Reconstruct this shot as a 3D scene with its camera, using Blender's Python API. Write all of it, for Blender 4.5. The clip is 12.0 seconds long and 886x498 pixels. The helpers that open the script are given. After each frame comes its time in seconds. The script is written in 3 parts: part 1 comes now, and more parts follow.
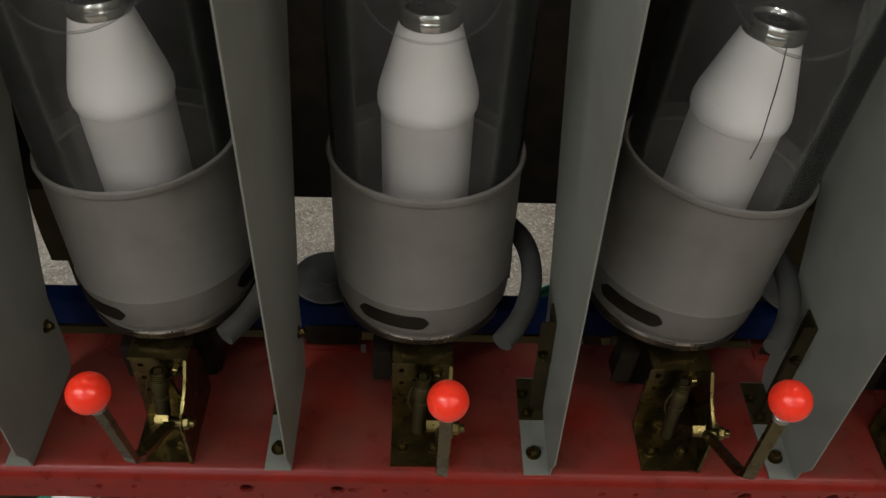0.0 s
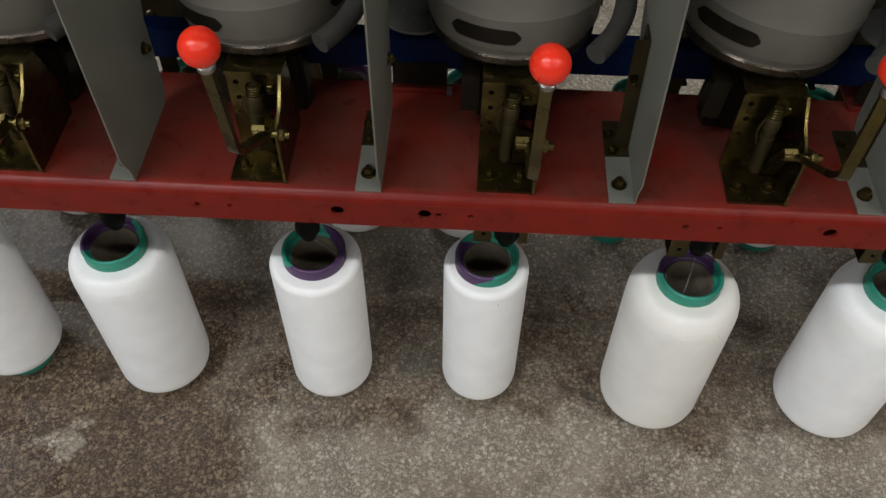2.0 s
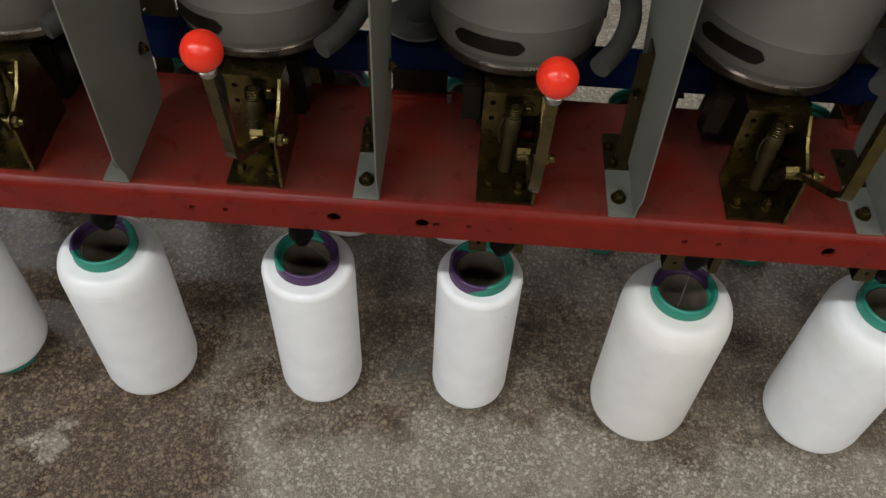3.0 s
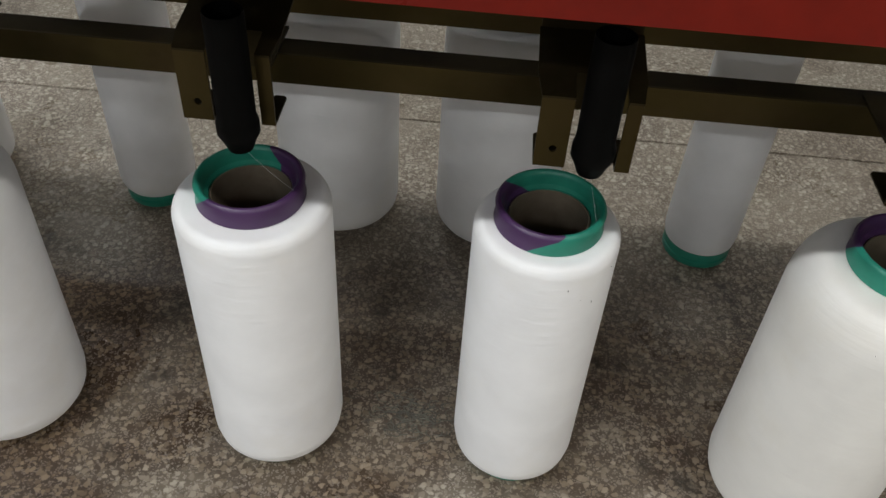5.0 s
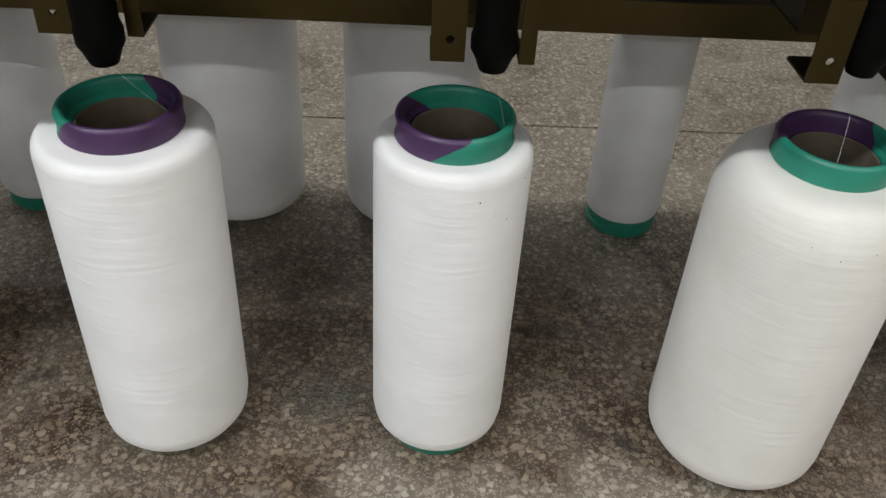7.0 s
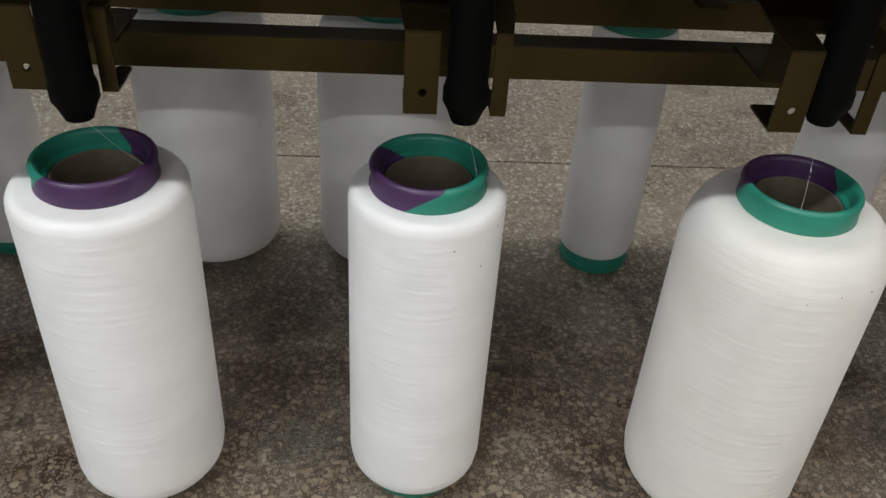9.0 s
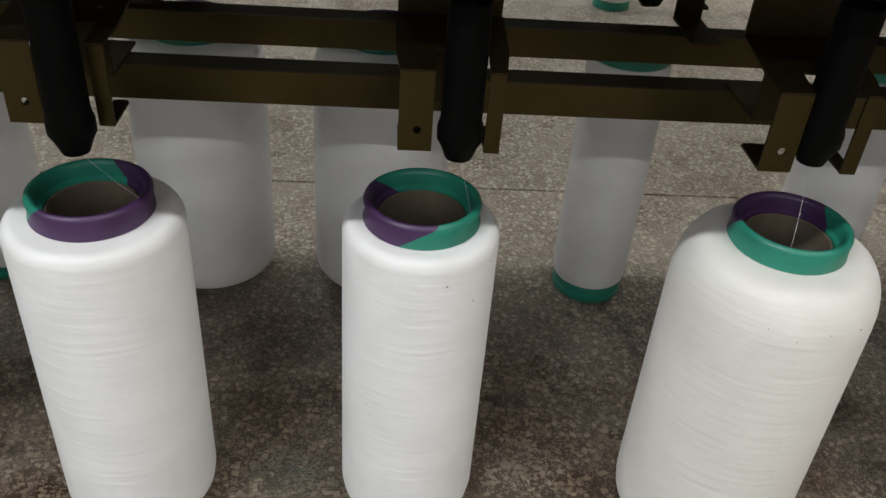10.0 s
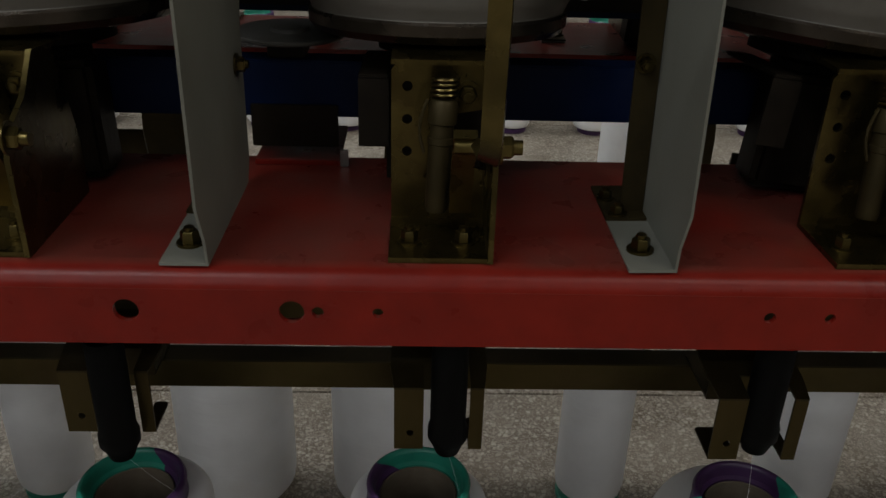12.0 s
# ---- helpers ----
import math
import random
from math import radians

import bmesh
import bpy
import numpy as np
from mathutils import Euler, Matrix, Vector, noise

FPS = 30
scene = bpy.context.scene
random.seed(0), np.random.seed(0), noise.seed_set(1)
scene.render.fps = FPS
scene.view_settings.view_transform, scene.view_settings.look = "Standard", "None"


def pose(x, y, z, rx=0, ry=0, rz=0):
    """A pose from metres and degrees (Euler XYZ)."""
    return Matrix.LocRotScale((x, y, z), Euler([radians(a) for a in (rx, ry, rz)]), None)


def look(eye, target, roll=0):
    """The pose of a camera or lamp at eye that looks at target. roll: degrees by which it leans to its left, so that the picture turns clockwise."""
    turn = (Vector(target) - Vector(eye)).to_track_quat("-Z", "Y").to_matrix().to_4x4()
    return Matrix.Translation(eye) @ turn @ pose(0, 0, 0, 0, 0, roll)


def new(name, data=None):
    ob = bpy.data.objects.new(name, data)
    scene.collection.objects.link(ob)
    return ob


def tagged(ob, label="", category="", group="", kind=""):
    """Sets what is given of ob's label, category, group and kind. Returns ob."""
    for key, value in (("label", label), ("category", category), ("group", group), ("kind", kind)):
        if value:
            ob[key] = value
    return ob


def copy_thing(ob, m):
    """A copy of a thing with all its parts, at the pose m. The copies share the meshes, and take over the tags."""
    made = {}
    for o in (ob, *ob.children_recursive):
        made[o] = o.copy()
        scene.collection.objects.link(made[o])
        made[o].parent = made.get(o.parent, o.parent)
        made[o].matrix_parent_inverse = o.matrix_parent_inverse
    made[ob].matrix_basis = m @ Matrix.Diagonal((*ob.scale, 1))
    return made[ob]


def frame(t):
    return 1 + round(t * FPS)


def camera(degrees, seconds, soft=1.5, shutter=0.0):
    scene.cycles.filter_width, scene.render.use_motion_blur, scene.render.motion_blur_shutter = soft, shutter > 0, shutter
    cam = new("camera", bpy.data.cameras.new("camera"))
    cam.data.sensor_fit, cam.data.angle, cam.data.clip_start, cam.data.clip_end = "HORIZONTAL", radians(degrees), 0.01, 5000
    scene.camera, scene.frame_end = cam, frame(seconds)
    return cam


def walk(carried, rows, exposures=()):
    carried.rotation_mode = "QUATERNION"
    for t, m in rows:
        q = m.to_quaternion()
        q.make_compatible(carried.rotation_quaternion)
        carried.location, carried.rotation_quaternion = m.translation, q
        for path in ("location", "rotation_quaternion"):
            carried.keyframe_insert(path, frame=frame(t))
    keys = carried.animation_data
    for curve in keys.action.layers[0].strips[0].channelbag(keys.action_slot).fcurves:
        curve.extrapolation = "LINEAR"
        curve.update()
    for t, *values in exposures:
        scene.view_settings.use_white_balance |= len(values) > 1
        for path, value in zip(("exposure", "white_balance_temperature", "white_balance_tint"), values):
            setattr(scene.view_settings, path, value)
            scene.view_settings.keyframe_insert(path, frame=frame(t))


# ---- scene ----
cam = camera(54.7, 12.0)
EXPOSURES = [(0, -0.1), (2.5, -0.1), (5, -0.05), (7.5, 0.05), (9.5, 0.0), (10.5, -0.1), (11, -0.4), (11.5, -0.65), (12, -0.78)]
PATH = [
    (0, (0.017, -0.397, 1.195), (0.076, 1.038, -0.197), 3.1),
    (0.5, (0.035, -0.391, 1.178), (0.036, 0.99, -0.269), 3.6),
    (1, (0.046, -0.437, 1.132), (-0.044, 0.836, -0.408), 4.2),
    (1.5, (0.021, -0.478, 1.106), (-0.07, 0.756, -0.465), 2.0),
    (2, (-0.008, -0.507, 1.102), (-0.065, 0.735, -0.464), 0.7),
    (2.5, (-0.015, -0.502, 1.102), (-0.056, 0.748, -0.458), 1.9),
    (4.3, (-0.027, -0.465, 1.025), (-0.043, 0.775, -0.544), 5.2),
    (4.5, (-0.015, -0.434, 0.971), (-0.057, 0.87, -0.545), 4.9),
    (4.7, (-0.002, -0.411, 0.844), (-0.125, 1.03, -0.537), 3.4),
    (5, (-0.036, -0.328, 0.666), (-0.101, 1.133, -0.698), 3.8),
    (5.5, (-0.032, -0.311, 0.569), (-0.091, 1.29, -0.628), 3.6),
    (6, (-0.032, -0.318, 0.538), (-0.036, 1.34, -0.58), 3.3),
    (6.5, (-0.022, -0.321, 0.532), (-0.013, 1.357, -0.557), 2.9),
    (7, (-0.01, -0.35, 0.554), (0.067, 1.229, -0.67), 3.6),
    (7.5, (-0.008, -0.348, 0.561), (0.103, 1.256, -0.628), 4.1),
    (9.5, (-0.01, -0.345, 0.573), (0.128, 1.276, -0.591), 4.1),
    (10, (-0.009, -0.343, 0.58), (0.132, 1.295, -0.559), 4.6),
    (10.5, (-0.004, -0.341, 0.609), (0.128, 1.307, -0.517), 4.5),
    (11, (0.006, -0.331, 0.658), (0.101, 1.379, -0.374), 2.5),
    (11.5, (0.012, -0.341, 0.693), (0.093, 1.407, -0.275), 1.8),
    (12, (0.011, -0.361, 0.732), (0.076, 1.424, -0.168), 1.8),
]
walk(cam, [(t, look(eye, target, roll)) for t, eye, target, roll in PATH], EXPOSURES)

# ---- light ----
world = bpy.data.worlds.new("world")
scene.world = world
world.use_nodes = True
world.node_tree.nodes["Background"].inputs[0].default_value = (0.9, 0.95, 1.0, 1)
world.node_tree.nodes["Background"].inputs[1].default_value = 0.02


# ---- materials ----
def material(name, base, rough=0.5, metal=0.0, spec=0.5, vary=0.15, scale=40.0, bump=0.0, bump_scale=200.0, coat=0.0, dark=None, dark_scale=6.0, dark_amount=0.5, tint=0.0):
    m = bpy.data.materials.new(name)
    m.use_nodes = True
    nt = m.node_tree
    b = nt.nodes["Principled BSDF"]
    b.inputs["Roughness"].default_value = rough
    b.inputs["Metallic"].default_value = metal
    b.inputs["Specular IOR Level"].default_value = spec
    b.inputs["Coat Weight"].default_value = coat
    b.inputs["Coat Roughness"].default_value = 0.15
    tc = nt.nodes.new("ShaderNodeTexCoord")
    n1 = nt.nodes.new("ShaderNodeTexNoise")
    n1.inputs["Scale"].default_value = scale
    n1.inputs["Detail"].default_value = 6
    nt.links.new(tc.outputs["Object"], n1.inputs["Vector"])
    ramp = nt.nodes.new("ShaderNodeMapRange")
    ramp.inputs[1].default_value, ramp.inputs[2].default_value = 0.3, 0.7
    ramp.inputs[3].default_value, ramp.inputs[4].default_value = 1 - vary, 1 + vary
    nt.links.new(n1.outputs["Fac"], ramp.inputs[0])
    mul = nt.nodes.new("ShaderNodeMix")
    mul.data_type, mul.blend_type = "RGBA", "MULTIPLY"
    mul.inputs[0].default_value = 1.0
    mul.inputs[6].default_value = (*base, 1)
    nt.links.new(ramp.outputs[0], mul.inputs[7])
    out = mul.outputs[2]
    if dark:
        n2 = nt.nodes.new("ShaderNodeTexNoise")
        n2.inputs["Scale"].default_value = dark_scale
        n2.inputs["Detail"].default_value = 8
        n2.inputs["Roughness"].default_value = 0.65
        nt.links.new(tc.outputs["Object"], n2.inputs["Vector"])
        r2 = nt.nodes.new("ShaderNodeMapRange")
        r2.inputs[1].default_value, r2.inputs[2].default_value = 0.48, 0.72
        r2.inputs[3].default_value, r2.inputs[4].default_value = 0.0, dark_amount
        nt.links.new(n2.outputs["Fac"], r2.inputs[0])
        mx = nt.nodes.new("ShaderNodeMix")
        mx.data_type = "RGBA"
        nt.links.new(r2.outputs[0], mx.inputs[0])
        nt.links.new(out, mx.inputs[6])
        mx.inputs[7].default_value = (*dark, 1)
        out = mx.outputs[2]
    if tint:
        info = nt.nodes.new("ShaderNodeObjectInfo")
        r3 = nt.nodes.new("ShaderNodeMapRange")
        r3.inputs[3].default_value, r3.inputs[4].default_value = 1 - tint, 1 + tint
        nt.links.new(info.outputs["Random"], r3.inputs[0])
        m3 = nt.nodes.new("ShaderNodeMix")
        m3.data_type, m3.blend_type = "RGBA", "MULTIPLY"
        m3.inputs[0].default_value = 1.0
        nt.links.new(out, m3.inputs[6])
        nt.links.new(r3.outputs[0], m3.inputs[7])
        out = m3.outputs[2]
    nt.links.new(out, b.inputs["Base Color"])
    rr = nt.nodes.new("ShaderNodeMapRange")
    rr.inputs[3].default_value, rr.inputs[4].default_value = max(0.03, rough - 0.1), min(1, rough + 0.1)
    nt.links.new(n1.outputs["Fac"], rr.inputs[0])
    nt.links.new(rr.outputs[0], b.inputs["Roughness"])
    if bump:
        n3 = nt.nodes.new("ShaderNodeTexNoise")
        n3.inputs["Scale"].default_value = bump_scale
        n3.inputs["Detail"].default_value = 4
        nt.links.new(tc.outputs["Object"], n3.inputs["Vector"])
        bp = nt.nodes.new("ShaderNodeBump")
        bp.inputs["Strength"].default_value = bump
        bp.inputs["Distance"].default_value = 0.001
        nt.links.new(n3.outputs["Fac"], bp.inputs["Height"])
        nt.links.new(bp.outputs[0], b.inputs["Normal"])
    return m


def yarn_material(name, base):
    """Wound filament yarn: fine rings of thread round the axis, slight sheen."""
    m = material(name, base, rough=0.44, spec=0.5, vary=0.05, scale=22, tint=0.05, dark=tuple(c * k for c, k in zip(base, (0.93, 0.885, 0.79))), dark_scale=7, dark_amount=0.5)
    nt = m.node_tree
    b = nt.nodes["Principled BSDF"]
    b.inputs["Sheen Weight"].default_value = 0.2
    b.inputs["Anisotropic"].default_value = 0.75
    along = nt.nodes.new("ShaderNodeTangent")
    along.direction_type, along.axis = "RADIAL", "Z"
    nt.links.new(along.outputs[0], b.inputs["Tangent"])
    b.inputs["Subsurface Weight"].default_value = 0.0
    tc = nt.nodes.new("ShaderNodeTexCoord")
    mp = nt.nodes.new("ShaderNodeMapping")
    mp.inputs["Scale"].default_value = (14, 14, 420)
    nt.links.new(tc.outputs["Object"], mp.inputs[0])
    n = nt.nodes.new("ShaderNodeTexNoise")
    n.inputs["Scale"].default_value = 1.0
    n.inputs["Detail"].default_value = 5
    nt.links.new(mp.outputs[0], n.inputs["Vector"])
    mp2 = nt.nodes.new("ShaderNodeMapping")
    mp2.inputs["Scale"].default_value = (20, 20, 170)
    nt.links.new(tc.outputs["Object"], mp2.inputs[0])
    n2 = nt.nodes.new("ShaderNodeTexNoise")
    n2.inputs["Detail"].default_value = 3
    n2.inputs["Scale"].default_value = 1.0
    nt.links.new(mp2.outputs[0], n2.inputs["Vector"])
    ad = nt.nodes.new("ShaderNodeMath")
    ad.operation = "ADD"
    fine = nt.nodes.new("ShaderNodeMath")
    fine.operation = "MULTIPLY"
    fine.inputs[1].default_value = 0.3
    nt.links.new(n.outputs["Fac"], fine.inputs[0])
    nt.links.new(fine.outputs[0], ad.inputs[0])
    nt.links.new(n2.outputs["Fac"], ad.inputs[1])
    bp = nt.nodes.new("ShaderNodeBump")
    bp.inputs["Strength"].default_value = 0.42
    bp.inputs["Distance"].default_value = 0.0014
    nt.links.new(ad.outputs[0], bp.inputs["Height"])
    nt.links.new(bp.outputs[0], b.inputs["Normal"])
    return m


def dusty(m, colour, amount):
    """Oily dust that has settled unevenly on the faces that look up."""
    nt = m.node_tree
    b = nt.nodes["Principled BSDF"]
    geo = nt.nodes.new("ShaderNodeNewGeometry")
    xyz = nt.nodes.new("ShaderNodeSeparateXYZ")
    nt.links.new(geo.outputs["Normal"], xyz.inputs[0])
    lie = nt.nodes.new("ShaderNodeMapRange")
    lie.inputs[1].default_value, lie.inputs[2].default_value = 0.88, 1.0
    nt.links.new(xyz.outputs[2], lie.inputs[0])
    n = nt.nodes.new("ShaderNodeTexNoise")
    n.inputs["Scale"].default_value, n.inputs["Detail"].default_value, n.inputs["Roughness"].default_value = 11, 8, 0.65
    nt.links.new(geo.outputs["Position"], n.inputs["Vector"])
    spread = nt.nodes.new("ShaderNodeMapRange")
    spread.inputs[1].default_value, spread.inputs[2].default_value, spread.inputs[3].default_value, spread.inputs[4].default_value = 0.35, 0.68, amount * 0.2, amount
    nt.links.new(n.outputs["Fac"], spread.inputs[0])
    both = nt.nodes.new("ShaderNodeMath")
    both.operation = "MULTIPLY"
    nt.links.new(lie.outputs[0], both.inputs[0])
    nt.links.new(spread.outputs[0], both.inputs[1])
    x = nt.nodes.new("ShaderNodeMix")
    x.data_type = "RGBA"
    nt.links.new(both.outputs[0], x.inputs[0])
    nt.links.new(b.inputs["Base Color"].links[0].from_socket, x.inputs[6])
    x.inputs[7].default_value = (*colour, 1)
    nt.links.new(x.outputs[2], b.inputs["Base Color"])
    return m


def terrazzo_material():
    """Worn terrazzo: pale stone chips in brown-grey cement, with dark oily stains and the machine's shade painted in.
    """
    m = bpy.data.materials.new("terrazzo")
    m.use_nodes = True
    nt = m.node_tree
    b = nt.nodes["Principled BSDF"]
    tc = nt.nodes.new("ShaderNodeNewGeometry")

    def noise_node(scale, detail=5, rough=0.55):
        n = nt.nodes.new("ShaderNodeTexNoise")
        n.inputs["Scale"].default_value, n.inputs["Detail"].default_value, n.inputs["Roughness"].default_value = scale, detail, rough
        nt.links.new(tc.outputs["Position"], n.inputs["Vector"])
        return n.outputs["Fac"]

    def ranged(a, lo, hi, to0=0.0, to1=1.0):
        r = nt.nodes.new("ShaderNodeMapRange")
        r.inputs[1].default_value, r.inputs[2].default_value, r.inputs[3].default_value, r.inputs[4].default_value = lo, hi, to0, to1
        nt.links.new(a, r.inputs[0])
        return r.outputs[0]

    def mix(f, a, c, blend="MIX"):
        x = nt.nodes.new("ShaderNodeMix")
        x.data_type, x.blend_type = "RGBA", blend
        for s, v in ((0, f), (6, a), (7, c)):
            if isinstance(v, (tuple, float)):
                x.inputs[s].default_value = v
            else:
                nt.links.new(v, x.inputs[s])
        return x.outputs[2]

    def chips(scale, lo, hi):
        warp = nt.nodes.new("ShaderNodeMix")
        warp.data_type, warp.blend_type = "RGBA", "LINEAR_LIGHT"
        warp.inputs[0].default_value = 0.004
        n = nt.nodes.new("ShaderNodeTexNoise")
        n.inputs["Scale"].default_value = 150
        nt.links.new(tc.outputs["Position"], n.inputs["Vector"])
        nt.links.new(tc.outputs["Position"], warp.inputs[6])
        nt.links.new(n.outputs["Color"], warp.inputs[7])
        v = nt.nodes.new("ShaderNodeTexVoronoi")
        v.inputs["Scale"].default_value = scale
        nt.links.new(warp.outputs[2], v.inputs["Vector"])
        sep = nt.nodes.new("ShaderNodeSeparateColor")
        nt.links.new(v.outputs["Color"], sep.inputs[0])
        near = ranged(v.outputs["Distance"], lo, hi, 1.0, 0.0)
        pick = ranged(sep.outputs[0], 0.08, 0.3)
        mm = nt.nodes.new("ShaderNodeMath")
        mm.operation = "MULTIPLY"
        nt.links.new(near, mm.inputs[0])
        nt.links.new(pick, mm.inputs[1])
        return mm.outputs[0], sep.outputs[1]

    big, bigtone = chips(160, 0.38, 0.52)
    small, _ = chips(380, 0.35, 0.5)
    xyz = nt.nodes.new("ShaderNodeSeparateXYZ")
    nt.links.new(tc.outputs["Position"], xyz.inputs[0])

    def calc(op, p, q):
        k = nt.nodes.new("ShaderNodeMath")
        k.operation = op
        for s, v in ((0, p), (1, q)):
            if isinstance(v, float):
                k.inputs[s].default_value = v
            else:
                nt.links.new(v, k.inputs[s])
        return k.outputs[0]

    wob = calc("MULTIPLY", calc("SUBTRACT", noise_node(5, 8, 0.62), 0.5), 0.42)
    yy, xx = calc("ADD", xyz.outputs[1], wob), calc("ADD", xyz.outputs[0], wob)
    # band below the machine: dirt plus the beam's shade, painted as darker colour
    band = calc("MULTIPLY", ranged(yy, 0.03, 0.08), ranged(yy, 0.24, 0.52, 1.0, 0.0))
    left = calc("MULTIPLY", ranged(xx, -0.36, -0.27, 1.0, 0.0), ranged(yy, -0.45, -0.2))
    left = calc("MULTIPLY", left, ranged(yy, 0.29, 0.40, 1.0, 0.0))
    reach = nt.nodes.new("ShaderNodeMath")
    reach.operation = "ABSOLUTE"
    nt.links.new(xx, reach.inputs[0])
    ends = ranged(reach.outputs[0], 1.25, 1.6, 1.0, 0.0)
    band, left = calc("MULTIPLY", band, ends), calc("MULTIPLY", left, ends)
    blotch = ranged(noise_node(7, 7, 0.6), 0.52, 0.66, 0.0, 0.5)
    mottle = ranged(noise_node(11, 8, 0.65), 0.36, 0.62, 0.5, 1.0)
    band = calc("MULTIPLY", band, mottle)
    stain_shade = calc("MULTIPLY", calc("MAXIMUM", calc("MAXIMUM", band, left), blotch), 0.92)
    dx, dy = calc("ADD", xyz.outputs[0], 0.553), calc("ADD", xyz.outputs[1], 0.0)
    d2 = calc("ADD", calc("MULTIPLY", dx, dx), calc("MULTIPLY", dy, dy))
    worn = ranged(calc("ADD", d2, calc("MULTIPLY", calc("SUBTRACT", noise_node(26, 5), 0.5), 0.008)), 0.0004, 0.0011, 0.85, 0.0)
    stain_shade = calc("MULTIPLY", stain_shade, calc("SUBTRACT", 1.0, worn))
    cement = mix(ranged(noise_node(9), 0.35, 0.65), (0.15, 0.122, 0.093, 1), (0.235, 0.2, 0.154, 1))
    cement = mix(stain_shade, cement, mix(1.0, cement, (0.2, 0.132, 0.092, 1), "MULTIPLY"))
    pale = mix(stain_shade, (0.36, 0.32, 0.265, 1), (0.14, 0.105, 0.08, 1))
    col = mix(small, cement, pale)
    chipcol = mix(bigtone, (0.24, 0.205, 0.16, 1), (0.47, 0.43, 0.355, 1))
    chipcol = mix(stain_shade, chipcol, mix(1.0, chipcol, (0.46, 0.36, 0.275, 1), "MULTIPLY"))
    col = mix(big, col, chipcol)
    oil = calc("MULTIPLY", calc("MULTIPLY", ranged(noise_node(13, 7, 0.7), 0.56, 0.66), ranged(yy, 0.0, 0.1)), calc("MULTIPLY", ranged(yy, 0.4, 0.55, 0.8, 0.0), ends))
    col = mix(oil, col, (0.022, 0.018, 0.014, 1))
    nt.links.new(col, b.inputs["Base Color"])
    wet = ranged(noise_node(4, 5, 0.6), 0.5, 0.56)
    rough = calc("SUBTRACT", ranged(noise_node(14), 0.3, 0.7, 0.32, 0.52), calc("MULTIPLY", wet, 0.14))
    nt.links.new(rough, b.inputs["Roughness"])
    bp = nt.nodes.new("ShaderNodeBump")
    bp.inputs["Strength"].default_value, bp.inputs["Distance"].default_value = 0.25, 0.0008
    nt.links.new(big, bp.inputs["Height"])
    nt.links.new(bp.outputs[0], b.inputs["Normal"])
    return m


def clear_material():
    """Dusty clear plastic: thin smoky sheet with a film of dust and a glossy skin."""
    m = bpy.data.materials.new("clear_plastic")
    m.use_nodes = True
    nt = m.node_tree
    nt.nodes.remove(nt.nodes["Principled BSDF"])
    out = nt.nodes["Material Output"]
    see = nt.nodes.new("ShaderNodeBsdfTransparent")
    see.inputs[0].default_value = (0.90, 0.90, 0.89, 1)
    dust = nt.nodes.new("ShaderNodeBsdfDiffuse")
    dust.inputs[0].default_value = (0.30, 0.29, 0.28, 1)
    gloss = nt.nodes.new("ShaderNodeBsdfGlossy")
    gloss.inputs["Roughness"].default_value = 0.12
    n = nt.nodes.new("ShaderNodeTexNoise")
    n.inputs["Scale"].default_value, n.inputs["Detail"].default_value = 25, 6
    tc = nt.nodes.new("ShaderNodeTexCoord")
    nt.links.new(tc.outputs["Object"], n.inputs["Vector"])
    r = nt.nodes.new("ShaderNodeMapRange")
    r.inputs[1].default_value, r.inputs[2].default_value, r.inputs[3].default_value, r.inputs[4].default_value = 0.3, 0.7, 0.015, 0.06
    nt.links.new(n.outputs["Fac"], r.inputs[0])
    a = nt.nodes.new("ShaderNodeMixShader")
    nt.links.new(r.outputs[0], a.inputs[0])
    nt.links.new(see.outputs[0], a.inputs[1])
    nt.links.new(dust.outputs[0], a.inputs[2])
    fr = nt.nodes.new("ShaderNodeFresnel")
    fr.inputs[0].default_value = 1.22
    b = nt.nodes.new("ShaderNodeMixShader")
    nt.links.new(fr.outputs[0], b.inputs[0])
    nt.links.new(a.outputs[0], b.inputs[1])
    nt.links.new(gloss.outputs[0], b.inputs[2])
    nt.links.new(b.outputs[0], out.inputs[0])
    return m


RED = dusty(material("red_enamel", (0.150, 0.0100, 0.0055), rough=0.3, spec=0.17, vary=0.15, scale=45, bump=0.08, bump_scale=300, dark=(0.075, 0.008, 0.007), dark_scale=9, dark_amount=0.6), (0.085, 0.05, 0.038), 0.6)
GREY = material("grey_enamel", (0.148, 0.148, 0.124), rough=0.5, spec=0.3, vary=0.08, scale=30, bump=0.1, bump_scale=500, dark=(0.10, 0.088, 0.062), dark_scale=10, dark_amount=0.45)
POT = material("pot_enamel", (0.126, 0.116, 0.10), rough=0.42, spec=0.35, vary=0.08, scale=25, bump=0.08, bump_scale=400, dark=(0.07, 0.055, 0.04), dark_scale=9, dark_amount=0.8)
BRASS = material("zinc_yellow", (0.095, 0.073, 0.025), rough=0.28, metal=0.95, vary=0.35, scale=45, bump=0.18, bump_scale=180, dark=(0.05, 0.034, 0.014), dark_scale=26, dark_amount=0.8)
BAR = material("zinc_yellow_bar", (0.066, 0.050, 0.018), rough=0.42, metal=0.9, vary=0.25, scale=14, bump=0.1, bump_scale=200, dark=(0.09, 0.06, 0.03), dark_scale=9, dark_amount=0.6)
STEEL = material("steel", (0.30, 0.29, 0.27), rough=0.38, metal=1.0, vary=0.15, scale=60, dark=(0.2, 0.17, 0.14), dark_scale=50, dark_amount=0.5)
